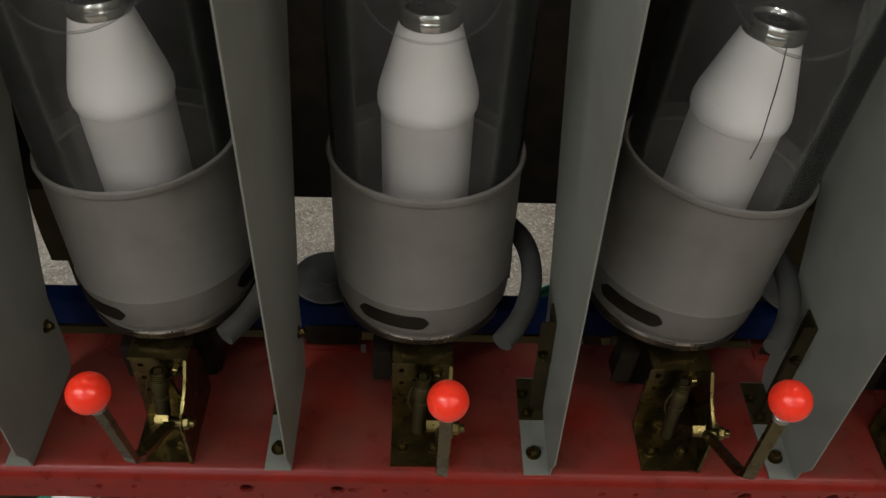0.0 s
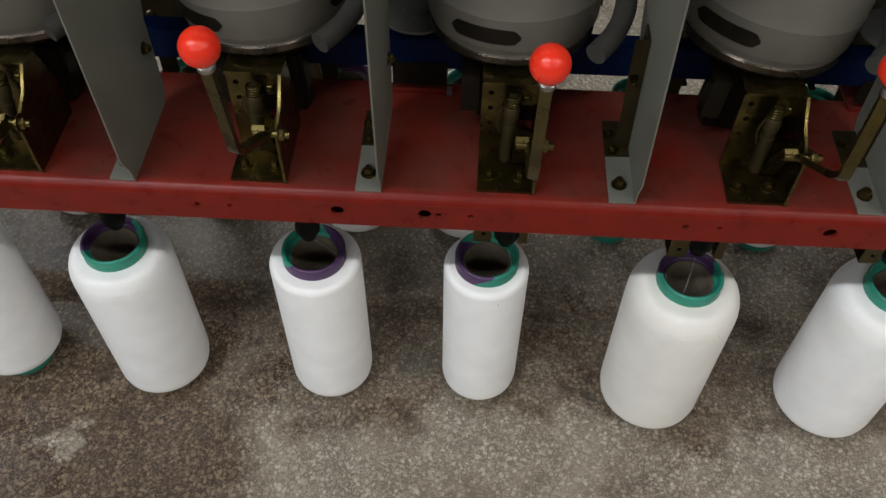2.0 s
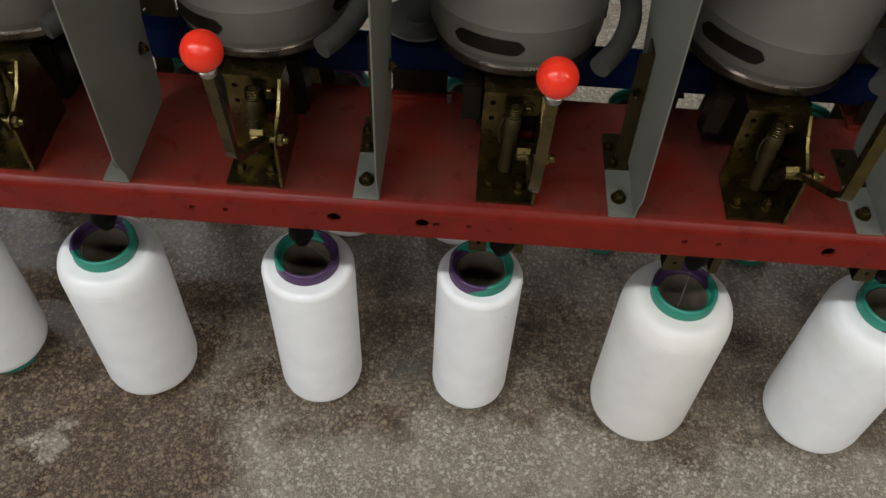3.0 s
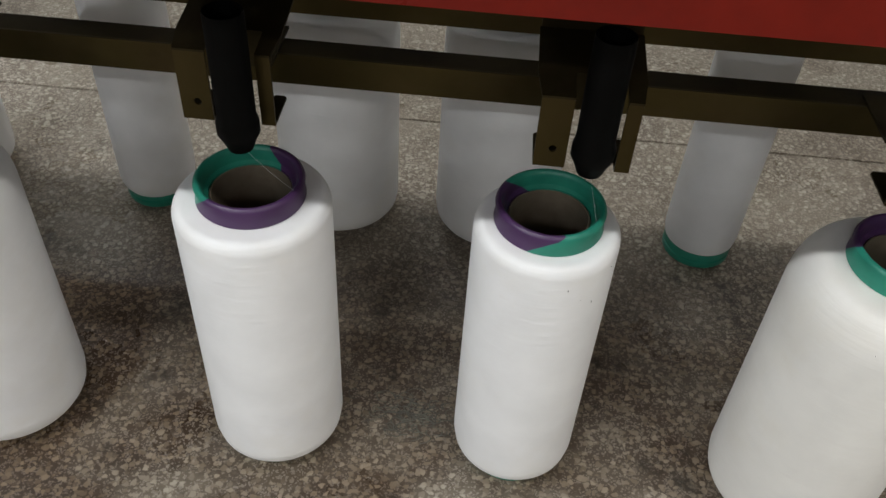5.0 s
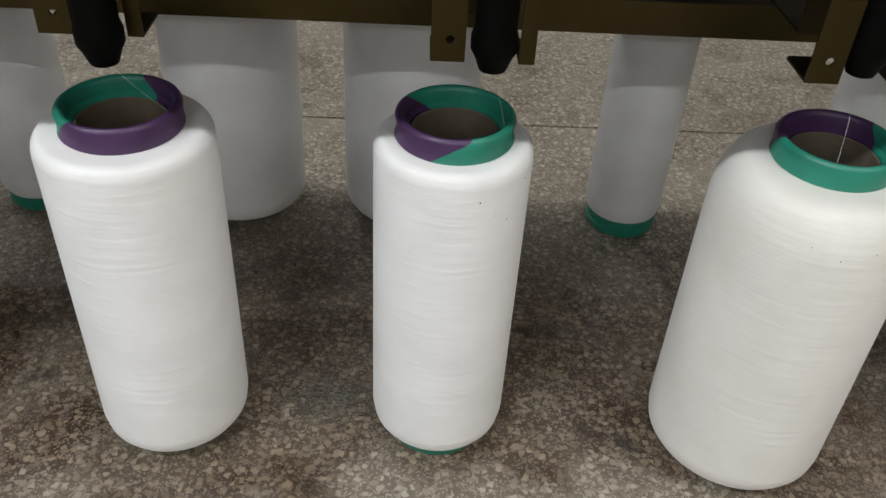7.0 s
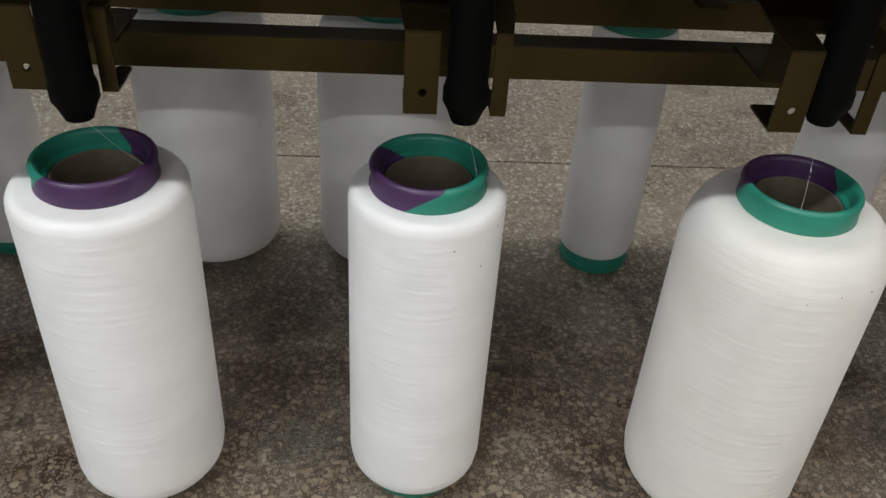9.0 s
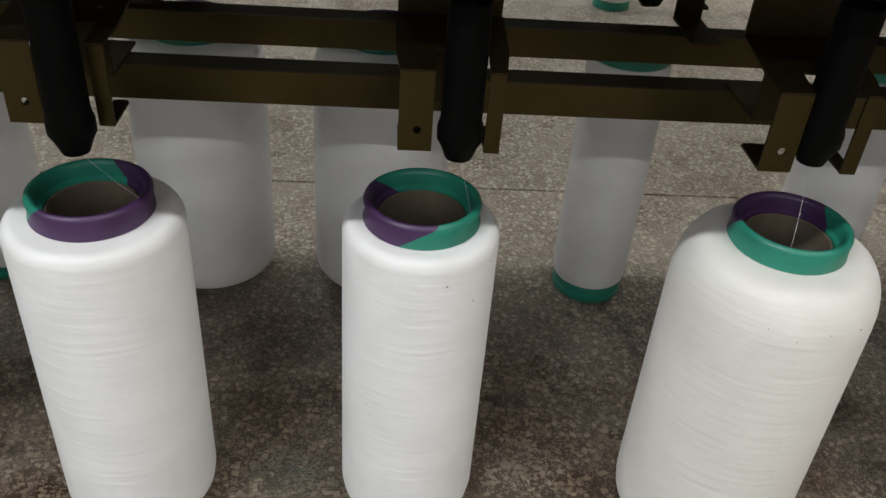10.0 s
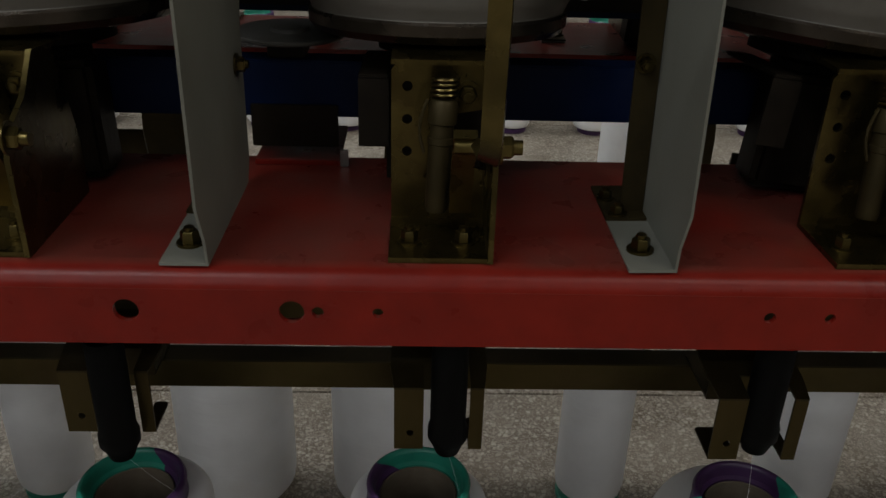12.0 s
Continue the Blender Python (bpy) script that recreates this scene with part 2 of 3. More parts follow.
# for dark oily parts; on hanger folds and bar flange its darkness includes shade
DARK_SHADED_ZINC = material("dark_shaded_zinc", (0.036, 0.027, 0.011), rough=0.5, metal=0.5, spec=0.15, vary=0.3, scale=30, bump=0.1, bump_scale=200, dark=(0.015, 0.011, 0.006), dark_scale=18, dark_amount=0.7)
DARKCHROME = material("dark_chrome", (0.075, 0.062, 0.05), rough=0.28, metal=0.9, vary=0.25, scale=30, dark=(0.04, 0.03, 0.02), dark_scale=20, dark_amount=0.6)
CHROME = material("chrome", (0.7, 0.69, 0.67), rough=0.15, metal=1.0, vary=0.05, scale=40)
BLACK = material("black_plastic", (0.003, 0.003, 0.003), rough=0.55, spec=0.08, vary=0.3, scale=60, bump=0.1, bump_scale=300)
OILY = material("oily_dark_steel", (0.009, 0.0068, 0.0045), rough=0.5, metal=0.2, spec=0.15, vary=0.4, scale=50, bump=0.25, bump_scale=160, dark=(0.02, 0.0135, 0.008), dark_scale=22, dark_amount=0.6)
BLUE = material("blue_enamel", (0.001, 0.006, 0.028), rough=0.45, spec=0.12, vary=0.25, scale=20, bump=0.06, bump_scale=250, dark=(0.006, 0.009, 0.025), dark_scale=10, dark_amount=0.7)
KNOB = material("red_knob", (0.75, 0.03, 0.011), rough=0.25, vary=0.05, scale=40, spec=0.4, dark=(0.5, 0.02, 0.008), dark_scale=60, dark_amount=0.3)
GREEN = material("green_tube", (0.02, 0.23, 0.16), rough=0.4, vary=0.08, scale=50, dark=(0.01, 0.12, 0.085), dark_scale=40, dark_amount=0.4)
PURPLE = material("purple_tube", (0.06, 0.024, 0.085), rough=0.4, vary=0.1, scale=50, dark=(0.05, 0.02, 0.07), dark_scale=40, dark_amount=0.4)
CARD = material("cardboard", (0.055, 0.04, 0.027), rough=0.85, spec=0.12, vary=0.15, scale=60, bump=0.2, bump_scale=300)
DISC = material("worn_grey_disc", (0.075, 0.075, 0.07), rough=0.45, spec=0.3, vary=0.15, scale=40, dark=(0.035, 0.03, 0.025), dark_scale=30, dark_amount=0.7)
TUBE = material("tube_card", (0.14, 0.115, 0.085), rough=0.8, spec=0.15, vary=0.18, scale=45, bump=0.2, bump_scale=300, dark=(0.09, 0.065, 0.045), dark_scale=30, dark_amount=0.6)
HOSE = material("grey_rubber", (0.04, 0.038, 0.034), rough=0.6, spec=0.2, vary=0.15, scale=40, dark=(0.02, 0.017, 0.013), dark_scale=25, dark_amount=0.6)
YARN = yarn_material("white_yarn", (0.86, 0.862, 0.87))
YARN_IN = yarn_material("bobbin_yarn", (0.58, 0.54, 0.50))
CREAM = yarn_material("cream_yarn", (0.77, 0.755, 0.72))
CONE = yarn_material("cone_yarn", (0.86, 0.82, 0.785))
WASTE = material("dirty_yarn", (0.13, 0.125, 0.105), rough=0.8, spec=0.1, vary=0.3, scale=80)
CLEAR = clear_material()
FLOOR = terrazzo_material()
PLASTER = material("plaster", (0.30, 0.30, 0.29), rough=0.85, vary=0.06, scale=3, bump=0.2, bump_scale=60)


# ---- mesh tools ----
def part(name, bm, mat, parent=None, label="", smooth=True):
    me = bpy.data.meshes.new(name)
    bm.normal_update()
    bm.to_mesh(me)
    bm.free()
    me.materials.append(mat)
    if smooth:
        for p in me.polygons:
            p.use_smooth = True
        me.set_sharp_from_angle(angle=radians(35))
    ob = new(name, me)
    if parent:
        ob.parent = parent
    return tagged(ob, label)


def thing(name, label, category, group="", m=None, kind=""):
    ob = new(name)
    ob.empty_display_size = 0.02
    if m:
        ob.matrix_basis = m
    return tagged(ob, label, category, group, kind)


def box(x0, x1, y0, y1, z0, z1, bevel=0.0, bm=None):
    bm = bm or bmesh.new()
    vs = bmesh.ops.create_cube(bm, size=1)["verts"]
    for v in vs:
        v.co = Vector(((x0 + x1) / 2 + v.co.x * (x1 - x0), (y0 + y1) / 2 + v.co.y * (y1 - y0), (z0 + z1) / 2 + v.co.z * (z1 - z0)))
    if bevel:
        es = list({e for v in vs for e in v.link_edges})
        bmesh.ops.bevel(bm, geom=es, offset=bevel, segments=2, affect="EDGES")
    return bm


def lathe(profile, seg=48, close=False, bm=None, m=None):
    """A turned body: profile of (radius, height); close joins its ends."""
    bm = bm or bmesh.new()
    rings = []
    for r, z in profile:
        if r < 1e-6:
            rings.append([bm.verts.new((0, 0, z))])
        else:
            rings.append([bm.verts.new((r * math.cos(2 * math.pi * i / seg), r * math.sin(2 * math.pi * i / seg), z)) for i in range(seg)])
    pairs = list(zip(rings, rings[1:])) + ([(rings[-1], rings[0])] if close else [])
    for a, b in pairs:
        for i in range(seg):
            j = (i + 1) % seg
            if len(a) == 1 and len(b) == 1:
                continue
            if len(a) == 1:
                bm.faces.new((a[0], b[j], b[i]))
            elif len(b) == 1:
                bm.faces.new((a[i], a[j], b[0]))
            else:
                bm.faces.new((a[i], a[j], b[j], b[i]))
    bmesh.ops.recalc_face_normals(bm, faces=bm.faces)
    if m:
        bm.transform(m)
    return bm


def sweep(points, half_w, half_h, round_seg=0, bm=None, up=Vector((0, 0, 1))):
    """A bar (or a round rod, with round_seg) along a line of points."""
    bm = bm or bmesh.new()
    pts = [Vector(p) for p in points]
    rings = []
    for i, p in enumerate(pts):
        d = ((pts[min(i + 1, len(pts) - 1)] - p).normalized() + (p - pts[max(i - 1, 0)]).normalized())
        d.normalize()
        s = d.cross(up)
        if s.length < 1e-4:
            s = d.cross(Vector((0, 1, 0)))
        s.normalize()
        u = s.cross(d).normalized()
        if round_seg:
            ring = [bm.verts.new(p + s * half_w * math.cos(2 * math.pi * k / round_seg) + u * half_h * math.sin(2 * math.pi * k / round_seg)) for k in range(round_seg)]
        else:
            ring = [bm.verts.new(p + s * a * half_w + u * b * half_h) for a, b in ((1, 1), (-1, 1), (-1, -1), (1, -1))]
        rings.append(ring)
    n = len(rings[0])
    for a, b in zip(rings, rings[1:]):
        for i in range(n):
            bm.faces.new((a[i], a[(i + 1) % n], b[(i + 1) % n], b[i]))
    bm.faces.new(rings[0])
    bm.faces.new(list(reversed(rings[-1])))
    bmesh.ops.recalc_face_normals(bm, faces=bm.faces)
    return bm


def sheet(outline, thick, holes=(), m=None, hole_seg=14):
    """A flat plate in the x-y plane with round holes through it, thick along z."""
    bm = bmesh.new()
    loops = [[Vector((x, y, 0)) for x, y in outline]]
    for cx, cy, r in holes:
        loops.append([Vector((cx + r * math.cos(2 * math.pi * k / hole_seg), cy + r * math.sin(2 * math.pi * k / hole_seg), 0)) for k in range(hole_seg)])
    edges = []
    for lp in loops:
        vs = [bm.verts.new(p) for p in lp]
        edges += [bm.edges.new((vs[k], vs[(k + 1) % len(vs)])) for k in range(len(vs))]
    bmesh.ops.triangle_fill(bm, use_beauty=True, use_dissolve=False, edges=edges)
    ex = bmesh.ops.extrude_face_region(bm, geom=list(bm.faces))
    bmesh.ops.translate(bm, vec=(0, 0, thick), verts=[v for v in ex["geom"] if isinstance(v, bmesh.types.BMVert)])
    bmesh.ops.recalc_face_normals(bm, faces=bm.faces)
    if m:
        bm.transform(m)
    return bm


# Turns a plate drawn in x-z into an upright one, thick towards -y.
UPRIGHT = pose(0, 0, 0, 90, 0, 0)
# Turns a plate drawn in (y, z) into one across x.
SIDEWAYS = Matrix(((0, 0, 1, 0), (1, 0, 0, 0), (0, 1, 0, 0), (0, 0, 0, 1)))


def bolt(parent, x, y, z, r=0.005, h=0.005, m=None, mat=None, stem=0.003):
    """A hexagon head on a washer with a stub of thread."""
    bm = lathe([(0, 0), (r * 1.45, 0), (r * 1.45, 0.0012), (r * 1.0, 0.0012)], 16)
    lathe([(r, 0.0012), (r, 0.0012 + h * 0.8), (r * 0.85, 0.0012 + h), (0, 0.0012 + h)], 6, bm=bm)
    lathe([(r * 0.55, h), (r * 0.55, h + stem), (0, h + stem + 0.0004)], 10, bm=bm)
    bm.transform(Matrix.Translation((x, y, z)) @ (m or Matrix()))
    return part("bolt", bm, mat or BRASS, parent)


# ---- the room ----
def room():
    floor = thing("floor", "worn brown-grey terrazzo floor with oily stains and painted shade under the machine", "floor", kind="structure")
    xs = [-8.0, -3.1, -1.0, 1.1, 3.2, 8.0]
    ys = [-11.0, -2.98, -1.78, -0.58, 0.635, 1.84, 3.04, 7.0]
    for x0, x1 in zip(xs, xs[1:]):
        for y0, y1 in zip(ys, ys[1:]):
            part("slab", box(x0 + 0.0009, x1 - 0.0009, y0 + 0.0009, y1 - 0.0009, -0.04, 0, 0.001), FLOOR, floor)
    part("joint_bed", box(-8, 8, -11, 7, -0.06, -0.003), CARD, floor)
    for name, b in (("wall_north", (-8.2, 8.2, 7, 7.2, -0.06, 4.2)), ("wall_south", (-8.2, 8.2, -11.2, -11, -0.06, 4.2)),
                    ("wall_east", (8, 8.2, -11, 7, -0.06, 4.2)), ("wall_west", (-8.2, -8, -11, 7, -0.06, 4.2))):
        tagged(part(name, box(*b), PLASTER), "plain grey plastered workshop wall", "wall", kind="structure")
    tagged(part("ceiling", box(-8.2, 8.2, -11.2, 7.2, 4.2, 4.4), PLASTER), "plain grey workshop ceiling", "ceiling", kind="structure")


def tube_light(x, y, share, colour):
    t = thing("ceiling_light", "white fluorescent batten light under the ceiling", "light", "ceiling lights", pose(x, y, 0))
    part("housing", box(-2.45, 2.45, -0.05, 0.05, 4.14, 4.2, 0.005), PLASTER, t)
    glow = bpy.data.materials.get("tube_glow") or bpy.data.materials.new("tube_glow")
    glow.use_nodes = True
    b = glow.node_tree.nodes["Principled BSDF"]
    b.inputs["Emission Color"].default_value = (1, 0.97, 0.92, 1)
    b.inputs["Emission Strength"].default_value = LAMP_GLOW
    part("tube", lathe([(0, -2.4), (0.018, -2.4), (0.018, 2.4), (0, 2.4)], 12, m=pose(0, 0, 4.115, 0, 90, 0)), glow, t)
    lamp = bpy.data.lights.new("tube_lamp", "AREA")
    lamp.shape, lamp.size, lamp.size_y, lamp.energy, lamp.color = "RECTANGLE", 4.8, 0.1, LAMP_WATTS * share, colour
    ob = new("tube_lamp", lamp)
    ob.parent = t
    ob.location = (0, 0, 4.09)


LAMP_GLOW, LAMP_WATTS = 6.0, 140.0
room()
for ly, share in ((-2.1, 1.0), (-5.0, 0.62), (-8.0, 0.5), (1.5, 0.44), (2.7, 0.36)):
    # tints and shares are made up: cooler, stronger at -x; warmer, weaker at +x
    tube_light(-3.0, ly, share * 1.38, (0.93, 0.97, 1.0))
    tube_light(3.0, ly, share * 0.72, (1.0, 0.975, 0.92))

# ---- the machine ----
PITCH, CELL = 0.22, 0.022          # spindle spacing; middle of the cell at the plan's centre
MID = 0.287                        # the machine's middle line; its far side is the same turned round
TOP = 0.539                       # top of the red beam
LONG = 1.35
CELLS = range(-3, 4)
FAR = Matrix.Translation((2 * CELL, 2 * MID, 0)) @ pose(0, 0, 0, 0, 0, 180)


def beam():
    t = thing("machine_beam", "red-painted steel channel beam of a yarn twisting machine", "machine beam", "machine beams")
    bm = box(-LONG, LONG, 0.008, 0.148, TOP - 0.003, TOP)
    holes = []
    for k in range(-5, 6):
        if k % 2 == 0:
            holes += [(-0.127 + PITCH * k, 0.5172, 0.0062), (-0.048 + PITCH * k, 0.5172, 0.0062), (-0.0355 + PITCH * k, 0.5172, 0.003), (-0.0065 + PITCH * k, 0.5172, 0.0027)]
        else:
            holes += [(-0.0345 + PITCH * k, 0.5172, 0.003), (-0.0045 + PITCH * k, 0.5172, 0.0027)]
    holes = [h for h in holes if abs(h[0]) < LONG - 0.02]
    lip = sheet([(-LONG, 0.4985), (LONG, 0.4985), (LONG, TOP - 0.01), (-LONG, TOP - 0.01)], 0.003, holes, UPRIGHT @ Matrix.Translation((0, 0, 0.002)), 18)
    # rolled edge between the top and the lip
    outer = [(0.008 - 0.013 * math.sin(a), TOP - 0.013 + 0.013 * math.cos(a) + 0.0) for a in [radians(9 * i) for i in range(11)]]
    n = len(outer)
    va = [[bm.verts.new((x, y, z)) for y, z in outer] for x in (-LONG, LONG)]
    for i in range(n - 1):
        bm.faces.new((va[0][i], va[0][i + 1], va[1][i + 1], va[1][i]))
    me = bpy.data.meshes.new("tmp")
    lip.to_mesh(me)
    lip.free()
    bm.from_mesh(me)
    bpy.data.meshes.remove(me)
    box(-LONG, LONG, 0.145, 0.148, 0.502, TOP - 0.003, bm=bm)
    box(-LONG, LONG, -0.0018, 0.016, 0.4986, 0.5012, bm=bm)
    part("channel", bm, RED, t)
    for x in (-LONG + 0.03, LONG - 0.03):
        part("leg", box(x - 0.03, x + 0.03, 0.02, 0.13, 0, TOP - 0.003, 0.003), RED, t)
    return t


def separator():
    """One divider sheet with its bent foot; origin at the foot's front corner by the sheet."""
    t = thing("separator_plate", "grey-painted sheet metal separator plate bolted upright on the red beam", "separator plate", "separator plates")
    prof = [(0.0, 0.0), (0.105, 0.0), (0.112, 0.012), (0.114, 0.09), (0.15, 0.2), (0.2, 0.34), (0.2, 0.6), (-0.011, 0.6), (-0.011, 0.034), (-0.002, 0.014)]
    part("sheet", sheet(prof, 0.0014, m=SIDEWAYS), GREY, t)
    part("foot", sheet([(-0.022, 0), (0.001, 0), (0.001, 0.104), (-0.022, 0.104)], 0.0016), GREY, t)
    bolt(t, -0.012, 0.021, 0.0016, 0.0048, 0.006)
    angle = box(-0.0130, -0.0005, 0.066, 0.0675, 0.003, 0.125)
    box(-0.0022, -0.0005, 0.0675, 0.088, 0.003, 0.125, bm=angle)
    box(-0.0225, -0.0005, 0.056, 0.102, 0.0016, 0.0032, bm=angle)
    part("support_angle", angle, DARK_SHADED_ZINC, t, "dark oily support angle")
    bolt(t, -0.0155, 0.062, 0.0032, 0.0036, 0.004)
    bolt(t, -0.0180, 0.083, 0.0032, 0.0036, 0.004)
    bolt(t, -0.0080, 0.066, 0.085, 0.0036, 0.004, pose(0, 0, 0, 90, 0, 0))
    bolt(t, 0.0014, 0.095, 0.072, 0.0042, 0.004, pose(0, 0, 0, 0, 90, 0))
    return t


def brake(ball, elbow):
    """Brake bracket of one spindle with its knob lever; ball and elbow in the cell's own coordinates."""
    t = thing("spindle_brake", "yellow zinc-plated brake bracket with a red ball lever on the beam", "brake bracket", "spindle brakes")
    part("base_plate", sheet([(-0.024, 0.006), (0.026, 0.006), (0.026, 0.056), (-0.024, 0.056)], 0.0028), BRASS, t)
    holes = [(-0.016, 0.074, 0.0026), (-0.016, 0.057, 0.0026), (-0.016, 0.04, 0.0026), (0.014, 0.071, 0.003)]
    part("back_plate", sheet([(-0.024, 0.002), (0.024, 0.002), (0.024, 0.03), (0.008, 0.034), (0.007, 0.06), (0.024, 0.063), (0.024, 0.082), (0.021, 0.086), (-0.021, 0.086), (-0.024, 0.082)], 0.0026, holes, Matrix.Translation((0, 0.056, 0)) @ UPRIGHT), BRASS, t)
    side = [(0.004, 0.001), (0.085, 0.001), (0.085, 0.03), (0.068, 0.088), (0.046, 0.09), (0.03, 0.072), (0.01, 0.062), (0.004, 0.05)]
    part("side_plate", sheet(side, 0.0026, m=Matrix.Translation((0.024, 0, 0)) @ SIDEWAYS), BRASS, t)
    part("top_flange", sheet([(-0.024, 0.05), (0.026, 0.05), (0.026, 0.085), (-0.024, 0.085)], 0.0025, m=Matrix.Translation((0, 0, 0.0855))), BRASS, t)
    bolt(t, -0.014, 0.024, 0.0028, 0.0042, 0.0055)
    bolt(t, 0.013, 0.024, 0.0028, 0.0042, 0.0055)
    # hub that carries the lever and the brake shoe
    part("pivot_pin", lathe([(0, 0.006), (0.0035, 0.006), (0.0035, 0.037), (0, 0.037)], 12, m=pose(0, 0.006, 0.06, 0, 90, 0)), BRASS, t)
    bolt(t, 0.0266, 0.006, 0.06, 0.0055, 0.005, pose(0, 0, 0, 0, 90, 0))
    part("shoe_arm", sweep([(0.011, 0.006, 0.066), (0.011, 0.02, 0.045), (0.011, 0.03, 0.018)], 0.0055, 0.0025, up=Vector((1, 0, 0)).cross(Vector((0, 0.4, 1)))), BRASS, t)
    axis = Matrix.Translation((-0.001, 0.032, 0.016)) @ pose(0, 0, 0, -9, 3, 0)
    part("plunger", lathe([(0, 0), (0.0048, 0), (0.0058, 0.002), (0.0060, 0.034), (0.0066, 0.0345), (0.0066, 0.0375), (0.0058, 0.038), (0.0058, 0.044), (0.0070, 0.0445), (0.0072, 0.054), (0.0060, 0.056), (0.0036, 0.0565), (0.0036, 0.066), (0, 0.066)], 20, m=axis), DARK_SHADED_ZINC, t, "oily plunger rod")
    coil = [axis @ Vector((0.0062 * math.cos(a), 0.0062 * math.sin(a), 0.0568 + a * 0.00038)) for a in [0.4 * i for i in range(64)]]
    part("spring", sweep(coil, 0.0009, 0.0009, 6), BRASS, t, "small coiled spring")
    loop = [axis @ Vector((-0.008 - 0.003 * math.sin(u), -0.003, 0.03 + 0.026 * i / 12)) for i, u in enumerate([math.pi * i / 12 for i in range(13)])]
    part("wire_clip", sweep(loop, 0.0008, 0.0008, 6), DARK_SHADED_ZINC, t, "bent steel wire clip")
    bolt(t, 0.014, 0.0532, 0.071, 0.0045, 0.004, pose(0, 0, 0, 90, 0, 0))
    b, e = Vector(ball), Vector(elbow)
    hub = Vector((0.018, 0.006, 0.06))
    lever = part("lever", sweep([hub, hub.lerp(e, 0.5), hub.lerp(e, 0.88), e + (b - e) * 0.05, e + (b - e) * 0.14, e.lerp(b, 0.85)], 0.0042, 0.0026, up=Vector((0.2, 1, 0))), BRASS, t)
    d = (b - e).normalized()
    turn = d.to_track_quat("Z", "Y").to_matrix().to_4x4()
    neck = lathe([(0, -0.021), (0.0062, -0.021), (0.0062, -0.017), (0.0045, -0.016), (0.0045, -0.012), (0, -0.012)], 16, m=Matrix.Translation(b) @ turn)
    part("neck", neck, STEEL, lever)
    kb = bmesh.new()
    bmesh.ops.create_uvsphere(kb, u_segments=32, v_segments=20, radius=0.0134)
    kb.transform(Matrix.Translation(b) @ turn)
    part("knob", kb, KNOB, lever, "glossy red plastic ball knob")
    return t


def pot(turn):
    """Spindle pot: enamelled lower bowl, clear cover, dark spindle below; origin on the spindle's axis at beam top."""
    t = thing("spindle_pot", "grey spindle pot with a clear plastic cover above the beam", "spindle pot", "spindle pots")
    z0, z1 = 0.088, 0.243
    R = 0.077
    prof = [(0.028, z0 + 0.004), (0.062, z0), (0.069, z0 + 0.001), (0.0725, z0 + 0.005), (0.0715, z0 + 0.009), (0.0735, z0 + 0.014),
            (0.0758, z0 + 0.018), (R, z0 + 0.043), (R + 0.0008, z0 + 0.0455), (R, z0 + 0.048), (R, z1 - 0.007), (R + 0.0021, z1 - 0.0055), (R + 0.0026, z1 - 0.003), (R + 0.0021, z1 - 0.001), (R + 0.0006, z1), (R - 0.0005, z1),
            (R - 0.0005, z1 - 0.013), (R - 0.004, z1 - 0.015), (R - 0.006, z0 + 0.02), (0.03, z0 + 0.012)]
    body = part("bowl", lathe(prof, 64, close=True), POT, t)
    part("base_pan", lathe([(0.018, z0 - 0.004), (0.062, z0 - 0.004), (0.07, z0 - 0.0025), (0.0732, z0 + 0.0015), (0.0734, z0 + 0.007), (0.0722, z0 + 0.0085), (0.068, z0 + 0.002), (0.018, z0 + 0.0005)], 64, close=True), DARKCHROME, t, "dark polished base pan")
    # long slots in the band near the bottom
    for a0 in (turn, turn + 120, turn + 240):
        bm = bmesh.new()
        n = 14
        span = 46
        rows = []
        for i in range(n + 1):
            a = radians(a0 - span / 2 + span * i / n)
            e = abs(2 * i / n - 1)
            h = 0.0066 * math.sqrt(max(0.02, 1 - max(0, (e - 0.72) / 0.28) ** 2))
            rows.append([bm.verts.new(((R + 0.0006) * math.cos(a), (R + 0.0006) * math.sin(a), z0 + 0.03 + s * h)) for s in (-1, -0.5, 0.5, 1)])
        for p, q in zip(rows, rows[1:]):
            for k in range(3):
                bm.faces.new((p[k], q[k], q[k + 1], p[k + 1]))
        ex = bmesh.ops.extrude_face_region(bm, geom=list(bm.faces))
        for v in ex["geom"]:
            if isinstance(v, bmesh.types.BMVert):
                v.co.x *= 0.985
                v.co.y *= 0.985
        bmesh.ops.recalc_face_normals(bm, faces=bm.faces)
        part("slot", bm, OILY, body, "dark slot in the bowl's band")
    cover = part("cover", lathe([(0.0762, z1 - 0.0125), (0.0762, 0.43), (0.0747, 0.43), (0.0747, z1 - 0.0125)], 64, close=True), CLEAR, t, "clear plastic cover")
    cover.visible_shadow = False
    ring = bmesh.new()
    loop = [(0.05 * math.cos(2 * math.pi * i / 48), 0.05 * math.sin(2 * math.pi * i / 48), 0) for i in range(49)]
    sweep(loop, 0.0011, 0.0011, 8, bm=ring)
    ring.transform(pose(0, -0.016, 0.385, 35, 0, 0))
    part("cover_rim", ring, CLEAR, cover, "rolled clear rim")
    sp = lathe([(0.0, 0.06), (0.019, 0.06), (0.019, 0.07), (0.034, 0.074), (0.034, 0.084), (0.03, 0.092), (0, 0.092)], 32)
    part("spindle", sp, OILY, t, "dark oily spindle")
    part("spindle_base", box(-0.028, 0.03, -0.036, -0.0065, 0, 0.066, 0.004), OILY, t, "dark oily spindle base")
    hook = box(-0.042, -0.026, -0.06, 0.015, 0.0662, 0.0685, 0.0008)
